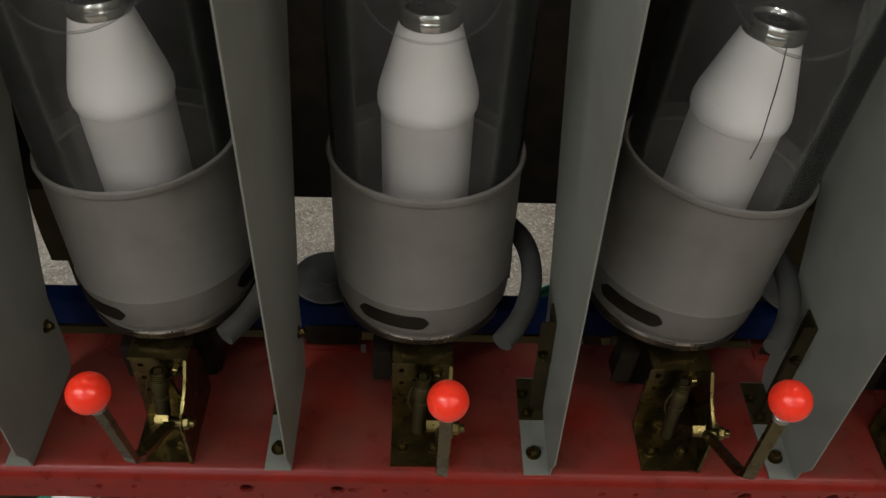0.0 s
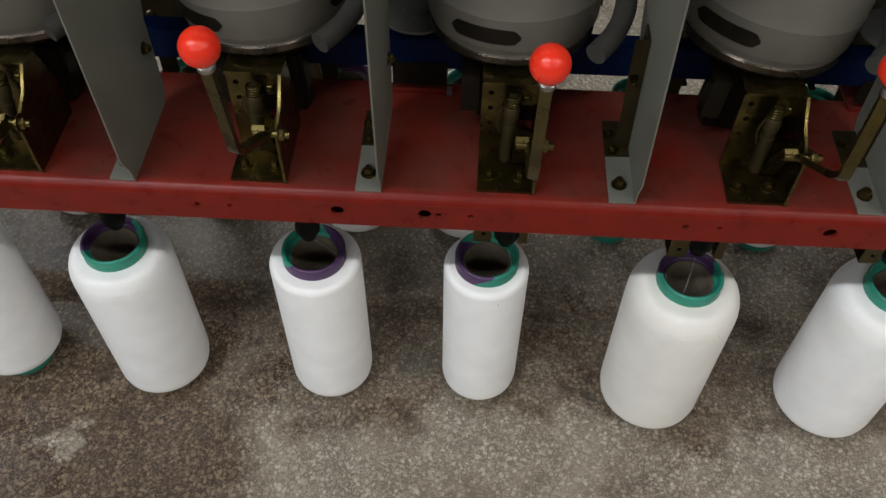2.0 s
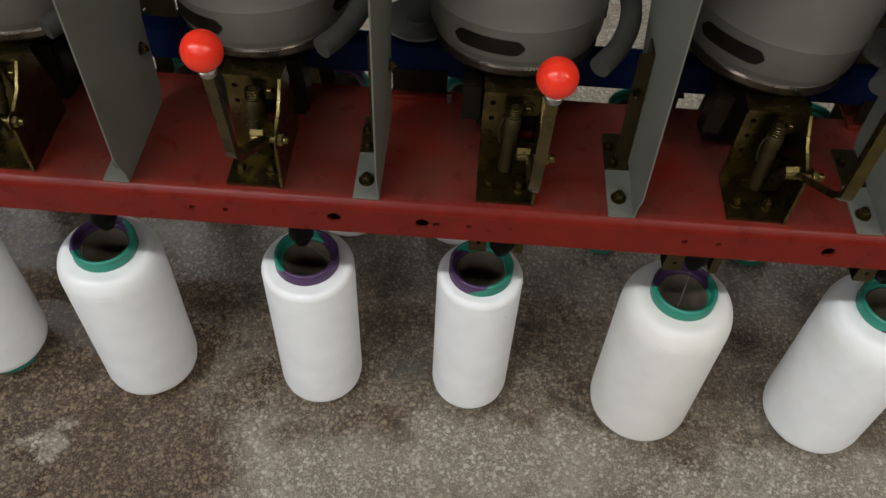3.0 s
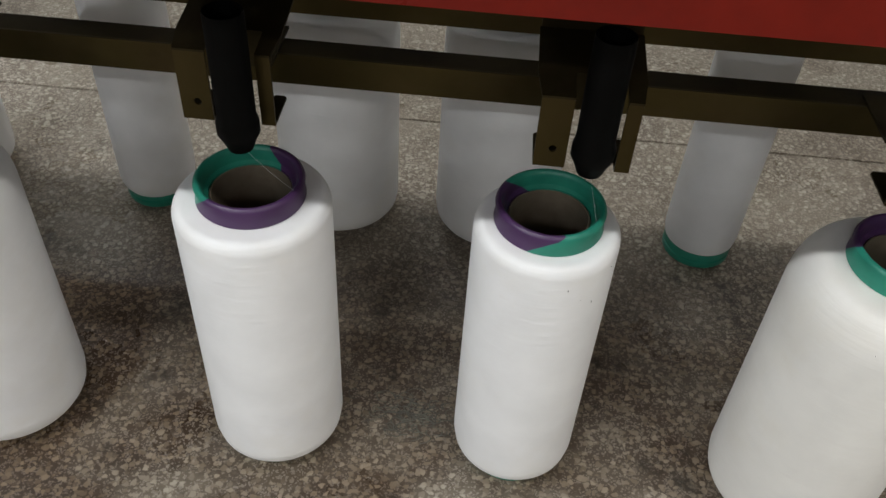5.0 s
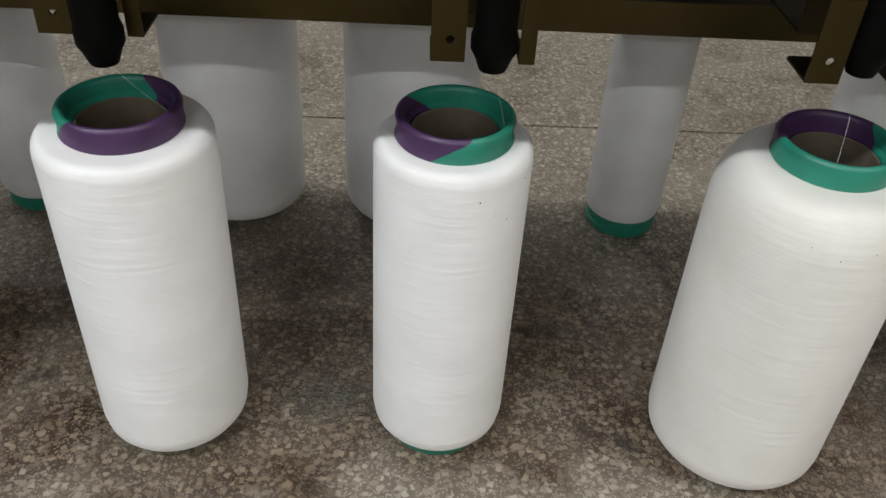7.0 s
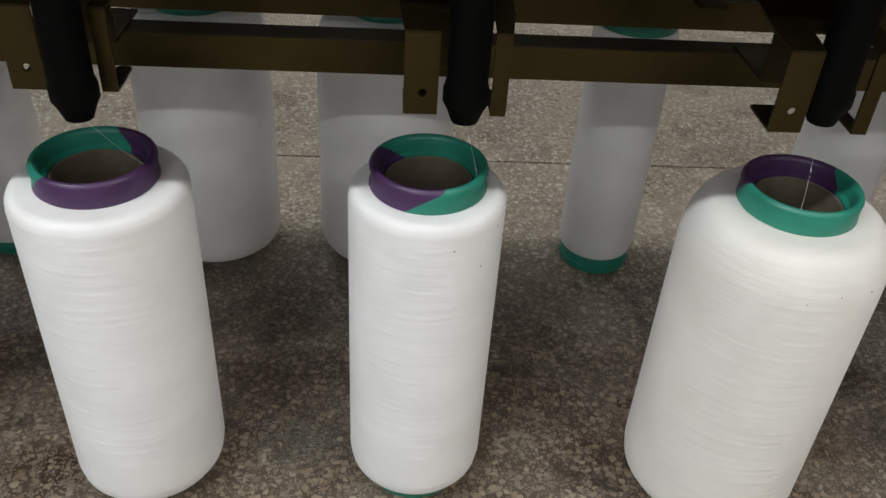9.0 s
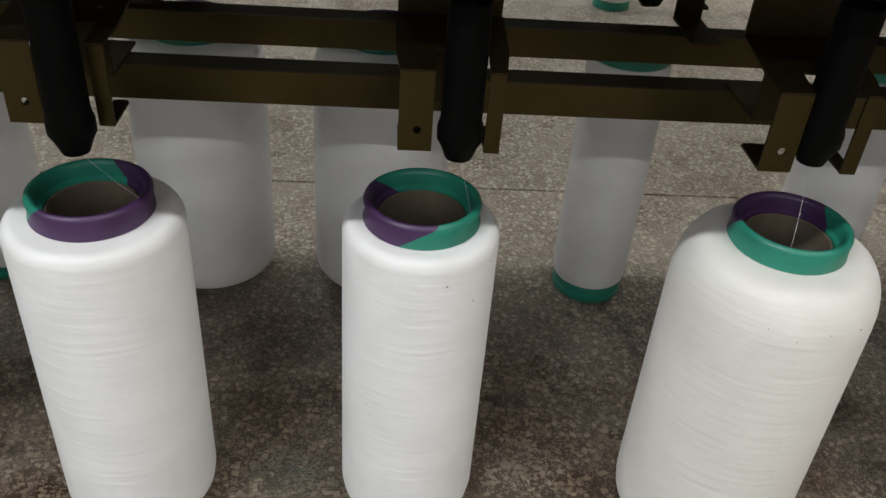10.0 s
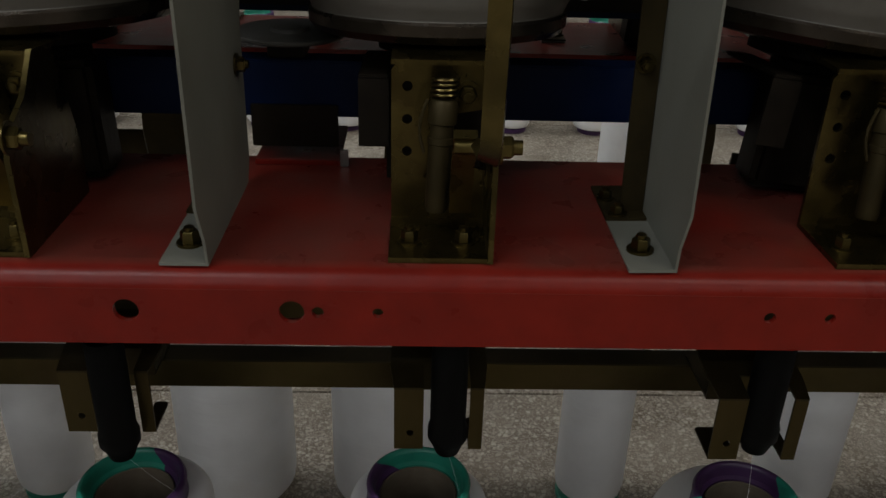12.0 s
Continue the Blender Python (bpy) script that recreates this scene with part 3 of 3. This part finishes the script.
    box(-0.042, -0.026, -0.06, -0.0575, 0.03, 0.0662, bm=hook)
    part("release_lever", hook, OILY, t)
    return t


def bobbin():
    t = thing("bobbin", "white yarn cone with a chrome collar inside the spindle pot", "yarn cone", "yarn cones in pots")
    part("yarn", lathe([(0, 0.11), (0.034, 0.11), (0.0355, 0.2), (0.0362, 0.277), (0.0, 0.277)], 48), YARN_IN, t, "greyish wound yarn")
    part("cone", lathe([(0, 0.2765), (0.0366, 0.2765), (0.0385, 0.281), (0.0388, 0.288), (0.037, 0.297), (0.0225, 0.347), (0.015, 0.348), (0.0, 0.348)], 48), CONE, t, "white cone")
    part("collar", lathe([(0.0165, 0.3460), (0.0222, 0.3460), (0.0232, 0.3480), (0.0232, 0.3530), (0.0226, 0.3540), (0.0232, 0.3550), (0.0230, 0.3580), (0.0218, 0.3595), (0.0190, 0.3590), (0.0172, 0.3565), (0.0165, 0.3515)], 40, close=True), CHROME, t, "polished chrome collar")
    part("cap", lathe([(0, 0.3480), (0.0164, 0.3480), (0.0164, 0.3555), (0.0125, 0.3575), (0.0085, 0.3575), (0.0070, 0.3515), (0, 0.3505)], 32), BLACK, t, "black cap")
    return t


LIFT = 0.009


def guide(x, y, dx, dy, dz):
    """Yarn guide under the beam: hanger sheet folded forward into two legs with turned-back feet, and a black tube."""
    t = thing("yarn_guide", "yellow zinc hanger holding a black yarn guide tube", "yarn guide", "yarn guides", pose(x, y, LIFT))
    outline = [(-0.033, 0.382), (0.033, 0.382), (0.034, 0.43), (0.033, 0.47), (0.028, TOP - 0.012), (-0.028, TOP - 0.012), (-0.033, 0.47), (-0.033, 0.43)]
    part("hanger", sheet(outline, 0.002, [(0.004, 0.416, 0.0065)], Matrix.Translation((0, 0.075, 0)) @ UPRIGHT), DARK_SHADED_ZINC, t, "dark hanger sheet")
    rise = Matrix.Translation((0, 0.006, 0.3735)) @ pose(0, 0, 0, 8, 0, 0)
    # the beam's shade on this fold is put into its darker zinc
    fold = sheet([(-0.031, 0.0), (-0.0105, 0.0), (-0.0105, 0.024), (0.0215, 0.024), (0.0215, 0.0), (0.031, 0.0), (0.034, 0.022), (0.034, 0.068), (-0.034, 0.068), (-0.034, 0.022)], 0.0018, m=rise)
    part("fold", fold, DARK_SHADED_ZINC, t, "upper fold of the hanger, beam shade in its dark colour")
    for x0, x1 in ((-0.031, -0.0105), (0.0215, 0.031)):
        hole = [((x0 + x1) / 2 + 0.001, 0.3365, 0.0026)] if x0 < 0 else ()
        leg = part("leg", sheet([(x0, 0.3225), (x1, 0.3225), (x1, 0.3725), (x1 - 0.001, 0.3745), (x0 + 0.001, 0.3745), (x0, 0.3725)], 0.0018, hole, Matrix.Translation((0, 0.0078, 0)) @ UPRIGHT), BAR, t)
        part("foot", sheet([(x0, 0.0079), (x1, 0.0079), (x1, 0.038), (x1 - 0.002, 0.04), (x0 + 0.002, 0.04), (x0, 0.038)], 0.0016, m=Matrix.Translation((0, 0, 0.3226))), DARK_SHADED_ZINC, leg)
    part("tab", box(-0.012, 0.012, 0.075, 0.132, 0.3245, 0.3265), DARK_SHADED_ZINC, t)
    part("tab_riser", box(-0.012, 0.012, 0.0735, 0.0755, 0.3245, 0.383), DARK_SHADED_ZINC, t)
    tube = lathe([(0.004, 0.322), (0.0065, 0.318), (0.0085, 0.319), (0.0115, 0.327), (0.0142, 0.332), (0.0142, 0.34), (0.0127, 0.345), (0.0127, 0.416), (0.0122, 0.418), (0.0112, 0.417), (0.0105, 0.405), (0.004, 0.395)], 32, close=True)
    tube.transform(Matrix.Translation((dx, dy, dz)))
    part("tube", tube, BLACK, t, "black plastic guide tube")
    return t


def sector(a0, a1, r0, r1, z0, z1, slant):
    """Part of a ring with rounded lip; its ends lean by slant degrees from bottom to top."""
    bm = bmesh.new()
    n = max(4, int(abs(a1 - a0) / 5))
    prof = [(r0, z0), (r1 - 0.0008, z0), (r1, z0 + 0.001), (r1, z1 - 0.0032), (r1 - 0.0007, z1 - 0.0013), (r1 - 0.0021, z1 - 0.0003), (r1 - 0.0036, z1 - 0.0003),
            (r1 - 0.0051, z1 - 0.0014), (r1 - 0.0059, z1 - 0.0035), (r1 - 0.0068, z1 - 0.0105), (r0 + 0.0005, z1 - 0.0125), (r0, z0 + 0.001)]
    rings = []
    for i in range(n + 1):
        ring = []
        for r, z in prof:
            a = radians(a0 + (a1 - a0) * i / n + slant * (z - z0) / (z1 - z0))
            ring.append(bm.verts.new((r * math.cos(a), r * math.sin(a), z)))
        rings.append(ring)
    k = len(prof)
    for p, q in zip(rings, rings[1:]):
        for i in range(k):
            bm.faces.new((p[i], q[i], q[(i + 1) % k], p[(i + 1) % k]))
    bm.faces.new(rings[0])
    bm.faces.new(rings[-1])
    bmesh.ops.recalc_face_normals(bm, faces=bm.faces)
    return bm


def package(name_label, x, y, R, purple=(0, 0), slant=35, lean=(0, 0), group="yarn packages under the machine", foot=GREEN, cone=0.03, top=0.2915, base=0.0135, yarn=None):
    """A yarn package that stands on the floor: tube with a two-colour collar, wound yarn, rim at the foot."""
    t = thing("yarn_package", name_label, "yarn package", group, pose(x, y, 0, lean[0], lean[1], 0))
    zt = top - 0.0172
    # rounded shoulder: cone is how far the yarn tapers in below the collar
    rc, h = max(0.0385, R - 0.008 - (R - 0.04) * cone), 0.0085 + 0.06 * cone
    arc = [(rc + (R - rc) * math.cos(a) ** 0.9, zt - h + h * math.sin(a)) for a in [math.pi / 2 * i / 9 for i in range(9)]]
    prof = [(0.0335, base), (R - 0.012, base), (R - 0.005, base + 0.0025), (R - 0.0015, base + 0.008), (R, base + 0.0175), (R, zt - h - 0.02)] + arc + [(rc, zt), (0.0335, zt + 0.0002)]
    part("yarn", lathe(prof, 64, close=True), yarn or YARN, t)
    part("tube", lathe([(0.0272, 0.001), (0.0334, 0.001), (0.0334, zt - 0.0008), (0.0289, zt - 0.0004), (0.0289, top - 0.0135), (0.0280, top - 0.0128), (0.0272, top - 0.0135)], 40, close=True), TUBE, t, "brown cardboard tube")
    fr = 0.0395 if R > 0.05 else 0.038
    tall = max(base - 0.0015, 0.012 if R > 0.05 else 0.022)
    groove = [(fr, 0.008), (fr - 0.0014, 0.0088), (fr - 0.0014, 0.0102), (fr, 0.011)] if tall > 0.015 else []
    part("foot_rim", lathe([(0.033, 0.0), (fr - 0.0012, 0.0), (fr, 0.002)] + groove + [(fr, tall - 0.001), (fr - 0.001, tall), (0.033, tall + 0.0012)], 40, close=True), foot, t, "coloured plastic rim at the foot")
    p0, p1 = purple
    if p1 > p0:
        part("collar_half", sector(p0, p1, 0.0290, 0.0388, zt, top, slant), PURPLE, t, "purple half of the tube's collar")
    part("collar_half" if p1 > p0 else "collar", sector(p1, p0 + 360, 0.0290, 0.0388, zt, top, slant), GREEN, t, "green half of the tube's collar")
    return t


front = beam()
copy_thing(front, FAR)

plate = separator()
plate.matrix_basis = Matrix.Translation((-0.088 - PITCH * 3, 0, TOP))
for k in range(-2, 5):
    bent = pose(0.004, 0, 0, 0, -1.2, 0) if k == 1 else Matrix()
    copy_thing(plate, Matrix.Translation((-0.088 + PITCH * k, 0, TOP)) @ bent)
for k in range(-3, 5):
    copy_thing(plate, FAR @ Matrix.Translation((-0.088 + PITCH * k, 0, TOP)))

# each spindle's lever stands a little differently: ball, then elbow, from the cell's middle
LEVERS = {-1: ((0.015, -0.0805, 0.218), (0.010, -0.052, 0.094)), 0: ((0.0165, -0.078, 0.214), (0.018, -0.047, 0.074)), 1: ((0.0115, -0.078, 0.2215), (0.018, -0.067, 0.111))}
for k in CELLS:
    ball, elbow = LEVERS.get(k, LEVERS[0])
    b = brake(ball, elbow)
    b.matrix_basis = Matrix.Translation((CELL + PITCH * k, 0, TOP))
    copy_thing(b, FAR @ b.matrix_basis)
    p = pot({-1: -128, 0: -109, 1: -132}.get(k, -118))
    # the spindles lean back a little, away from the aisle
    p.matrix_basis = Matrix.Translation((CELL + PITCH * k, 0.138, TOP + 0.096)) @ pose(0, 0, 0, -4.5, {-1: -3.3, 1: 6.5}.get(k, 0), 0) @ Matrix.Translation((0, 0, -0.096))
    copy_thing(p, FAR @ p.matrix_basis)
    c = bobbin()
    c.matrix_basis = p.matrix_basis.copy()
    copy_thing(c, FAR @ c.matrix_basis)
    if k == 1:
        a = radians(-82)
        line = [(0.0230, 0.347), (0.0268, 0.334), (0.0315, 0.318), (0.0360, 0.302), (0.0388, 0.29), (0.039, 0.283), (0.0374, 0.27), (0.0372, 0.262)]
        pts = [(r * math.cos(a + 0.02 * math.sin(1.3 * i)), r * math.sin(a + 0.02 * math.sin(1.3 * i)), z) for i, (r, z) in enumerate(line)]
        part("dark_thread", sweep(pts, 0.0005, 0.0005, 5), CARD, c, "dark stray thread")


def rail():
    t = thing("belt_rail", "dark blue painted steel belt rail behind the spindles", "rail", "belt rails")
    bm = box(-LONG, LONG, 0.133, 0.136, 0.570, 0.6035, 0.001)
    box(-LONG, LONG, 0.136, 0.152, 0.6005, 0.6035, bm=bm)
    part("rail_body", bm, BLUE, t)
    for x in (-LONG + 0.03, LONG - 0.03):
        part("bracket", box(x - 0.02, x + 0.02, 0.1, 0.1326, TOP, 0.6, 0.002), BLUE, t)
    return t


r = rail()
copy_thing(r, FAR)


def guide_bar():
    t = thing("guide_bar", "yellow zinc-plated steel bar carrying the yarn guides", "bar", "guide bars")
    bm = box(-LONG, LONG, 0.221, 0.2235, 0.309, 0.3335)
    part("bar_face", bm, BAR, t)
    # flange darker than the bar face: shade set as colour
    part("bar_flange", box(-LONG, LONG, 0.2236, 0.245, 0.331, 0.3334), DARK_SHADED_ZINC, t, "upper flange, dark with painted shade")
    return t


g = guide_bar()
copy_thing(g, Matrix.Translation((0, 0.109, 0)))

# hanger's place, then its tube's own offset
GUIDES = ((-0.65, 0.124, 0.006, 0.0, -0.004), (-0.43, 0.126, 0.006, -0.002, -0.006), (-0.204, 0.128, 0.009, -0.005, -0.008), (0.029, 0.112, 0.007, 0.013, -0.003),
          (0.251, 0.103, 0.003, 0.012, 0.009), (0.468, 0.107, 0.005, 0.012, 0.004), (0.69, 0.112, 0.006, 0.012, 0.0))
for row in GUIDES:
    h = guide(*row)
    copy_thing(h, FAR @ h.matrix_basis)


def thread(a, b):
    """A single strand of yarn hanging slack between two points."""
    a, b = Vector(a), Vector(b)
    pts = [a.lerp(b, i / 10) + Vector((0.0012 * math.sin(i * 0.314), 0, -0.003 * math.sin(i * 0.314))) for i in range(11)]
    t = tagged(part("yarn_strand", sweep(pts, 0.00008, 0.00008, 5), YARN), "single white strand of yarn running up into the guide tube", "yarn strand", "yarn strands")
    return t


for (gx, gy, dx, dy, dz), (px, py, a) in zip(GUIDES[1:6], ((-0.437, 0.127, 60), (-0.192, 0.129, -20), (0.0165, 0.132, -30), (0.256, 0.117, -110), (0.503, 0.119, 60))):
    thread((gx + dx, gy + dy, 0.329 + dz), (px + 0.034 * math.cos(radians(a)), py + 0.034 * math.sin(radians(a)), 0.2912))


def centre_panel():
    t = thing("centre_panel", "dark steel panel along the machine's middle between the spindle rows", "panel")
    part("panel", box(-LONG, LONG, MID - 0.006, MID + 0.006, 0.606, 1.3, 0.002), OILY, t)
    for x in (-LONG + 0.03, LONG - 0.03):
        part("post", box(x - 0.03, x + 0.03, MID - 0.03, MID + 0.03, 0, 0.6065, 0.003), RED, t)
    return t


def arm(k):
    """Curved grey arm beside the pot."""
    t = thing("curved_arm", "curved dark grey rubber-coated arm beside the spindle pot", "machine arm", "curved arms", Matrix.Translation((CELL + PITCH * k, 0, 0)))
    pts = [(0.04, 0.205, 0.664), (0.06, 0.197, 0.668), (0.08, 0.172, 0.674), (0.092, 0.14, 0.678), (0.093, 0.1, 0.675), (0.082, 0.066, 0.67), (0.064, 0.042, 0.667)]
    for _ in range(2):
        soft = [[tuple(p + (q - p) * f for p, q in zip(a, b)) for f in (0.25, 0.75)] for a, b in zip(pts, pts[1:])]
        pts = [pts[0]] + [p for pair in soft for p in pair] + [pts[-1]]
    part("tube", sweep(pts, 0.009, 0.009, 14), HOSE, t)
    part("bracket", box(0.03, 0.05, 0.195, MID - 0.0055, 0.657, 0.671, 0.002), OILY, t)
    return t


def pulley(k):
    t = thing("belt_pulley", "flat pale grey belt pulley on a bracket of the blue rail", "pulley", "belt pulleys", Matrix.Translation((CELL + PITCH * k - 0.088, 0.16, 0)))
    part("disc", lathe([(0, 0.6125), (0.0325, 0.6125), (0.0335, 0.6135), (0.0335, 0.6148), (0.0325, 0.6155), (0.012, 0.6155), (0.011, 0.6175), (0, 0.6175)], 40), DISC, t)
    part("bracket", box(-0.011, 0.011, -0.022, 0.01, 0.6036, 0.6124, 0.001), OILY, t)
    return t


def belt_guard(k):
    """Stained sheet that closes the slit below the blue rail between two spindles."""
    t = thing("belt_guard", "dark oily sheet and dusty red tray below the blue rail", "guard", "belt guards", Matrix.Translation((CELL + PITCH * k, 0, 0)))
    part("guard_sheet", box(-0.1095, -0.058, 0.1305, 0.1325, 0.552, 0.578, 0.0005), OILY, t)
    part("tray", box(-0.1095, -0.058, 0.1325, 0.2, 0.5392, 0.5425, 0.0005), RED, t, "dusty red tray behind the beam")
    part("clip", box(-0.0575, -0.0525, 0.131, 0.1333, 0.5392, 0.55, 0.0004), STEEL, t, "small pale metal clip")
    return t


centre_panel()
for k in CELLS:
    arm(k)
for k in (-2, 0, 2):
    pulley(k)
    belt_guard(k)

WHITE = "white yarn package with a purple and green collar on the floor"
package(WHITE, -0.655, 0.132, 0.0625, (20, 180), base=0.03)
package(WHITE, -0.440, 0.127, 0.0635, (40, 190), 25, cone=0.35)
package(WHITE, -0.1943, 0.129, 0.0565, (-155, 50), 30)
slim = package("slim white yarn package with a purple and green collar", 0.0162, 0.132, 0.0524, (112, 245), 40)
thick = package("thick cream-white yarn package with a green and purple collar", 0.2588, 0.118, 0.0688, (8, 160), 25, cone=0.5, yarn=CREAM)
package(WHITE, 0.5055, 0.119, 0.0688, (-120, 60), 30, cone=0.4)
package(WHITE, 0.74, 0.128, 0.07, (0, 160))


def specks(parent, r, z, a0, a1, n, seed):
    """Bits of dark dust that cling to the yarn below the collar."""
    rnd = random.Random(seed)
    bm = bmesh.new()
    for _ in range(n):
        a, q, k = radians(rnd.uniform(a0, a1)), rnd.uniform(0, 1), rnd.uniform(0.0002, 0.00055)
        m = Matrix.Translation((r * math.cos(a), r * math.sin(a), z - 0.03 * q * q)) @ Matrix.Diagonal((k, k, k * 1.3, 1))
        bmesh.ops.create_icosphere(bm, subdivisions=1, radius=1, matrix=m)
    part("specks", bm, OILY, parent, "dark specks of dust")


specks(slim, 0.0523, 0.262, -75, 20, 9, 5)
specks(thick, 0.0684, 0.25, -130, -60, 7, 8)
BACK = "white yarn package standing on the machine's far side"
SLIM = "nearly empty white yarn package with green rims"
package(SLIM, -0.413, 0.446, 0.043)
package(BACK, -0.1945, 0.443, 0.0667, (0, 100), foot=PURPLE, cone=0.45)
package(BACK, -0.013, 0.443, 0.069, (0, 100), foot=PURPLE, cone=0.45)
package(SLIM, 0.2235, 0.432, 0.0405)
package(SLIM, 0.468, 0.43, 0.046)
package(BACK, 0.68, 0.45, 0.065)
package(BACK, -0.66, 0.45, 0.065)
FARROW = "white yarn package on the floor across the next aisle"
for i in range(-6, 10):
    package(FARROW, 0.045 + 0.215 * i, 1.8, 0.0405 + 0.007 * ((i * 7) % 3), (i * 70, i * 70 + 150), foot=PURPLE if i % 3 else GREEN, group="yarn packages across the aisle")
package(SLIM, 0.45, 1.4, 0.041, group="yarn packages across the aisle")


def lint(x, y, n, seed):
    """A loose tuft of waste yarn on the floor."""
    rnd = random.Random(seed)
    bm = bmesh.new()
    for _ in range(n):
        cx, cy, r, a0 = rnd.gauss(0, 0.024), rnd.gauss(0, 0.011), rnd.uniform(0.003, 0.011), rnd.uniform(0, 6.3)
        pts = [(cx + r * math.cos(a0 + 0.35 * i), cy + 0.6 * r * math.sin(a0 + 0.35 * i), 0.0006 + 0.0025 * abs(math.sin(i * 0.5))) for i in range(9)]
        sweep(pts, 0.0005, 0.0004, 4, bm=bm)
    tagged(part("yarn_waste", bm, WASTE), "small tuft of dirty waste yarn on the floor", "yarn waste", kind="stuff").location = (x, y, 0)


lint(-0.083, 0.15, 90, 1)
lint(0.39, 0.02, 8, 2)


def paper_scrap(x, y):
    """A crumpled scrap of paper lying on the floor."""
    rnd = random.Random(4)
    bm = bmesh.new()
    grid = [[bm.verts.new((0.07 * (i / 5 - 0.5), 0.06 * (j / 5 - 0.5), 0.002 + rnd.uniform(0, 0.022) * (i % 5 > 0))) for j in range(6)] for i in range(6)]
    for i in range(5):
        for j in range(5):
            bm.faces.new((grid[i][j], grid[i + 1][j], grid[i + 1][j + 1], grid[i][j + 1]))
    bmesh.ops.solidify(bm, geom=list(bm.faces), thickness=0.0004)
    tagged(part("paper_scrap", bm, CONE, smooth=False), "crumpled white scrap of paper on the aisle floor", "paper").matrix_basis = pose(x, y, 0.001, 0, 0, 25)


paper_scrap(-0.674, 1.608)
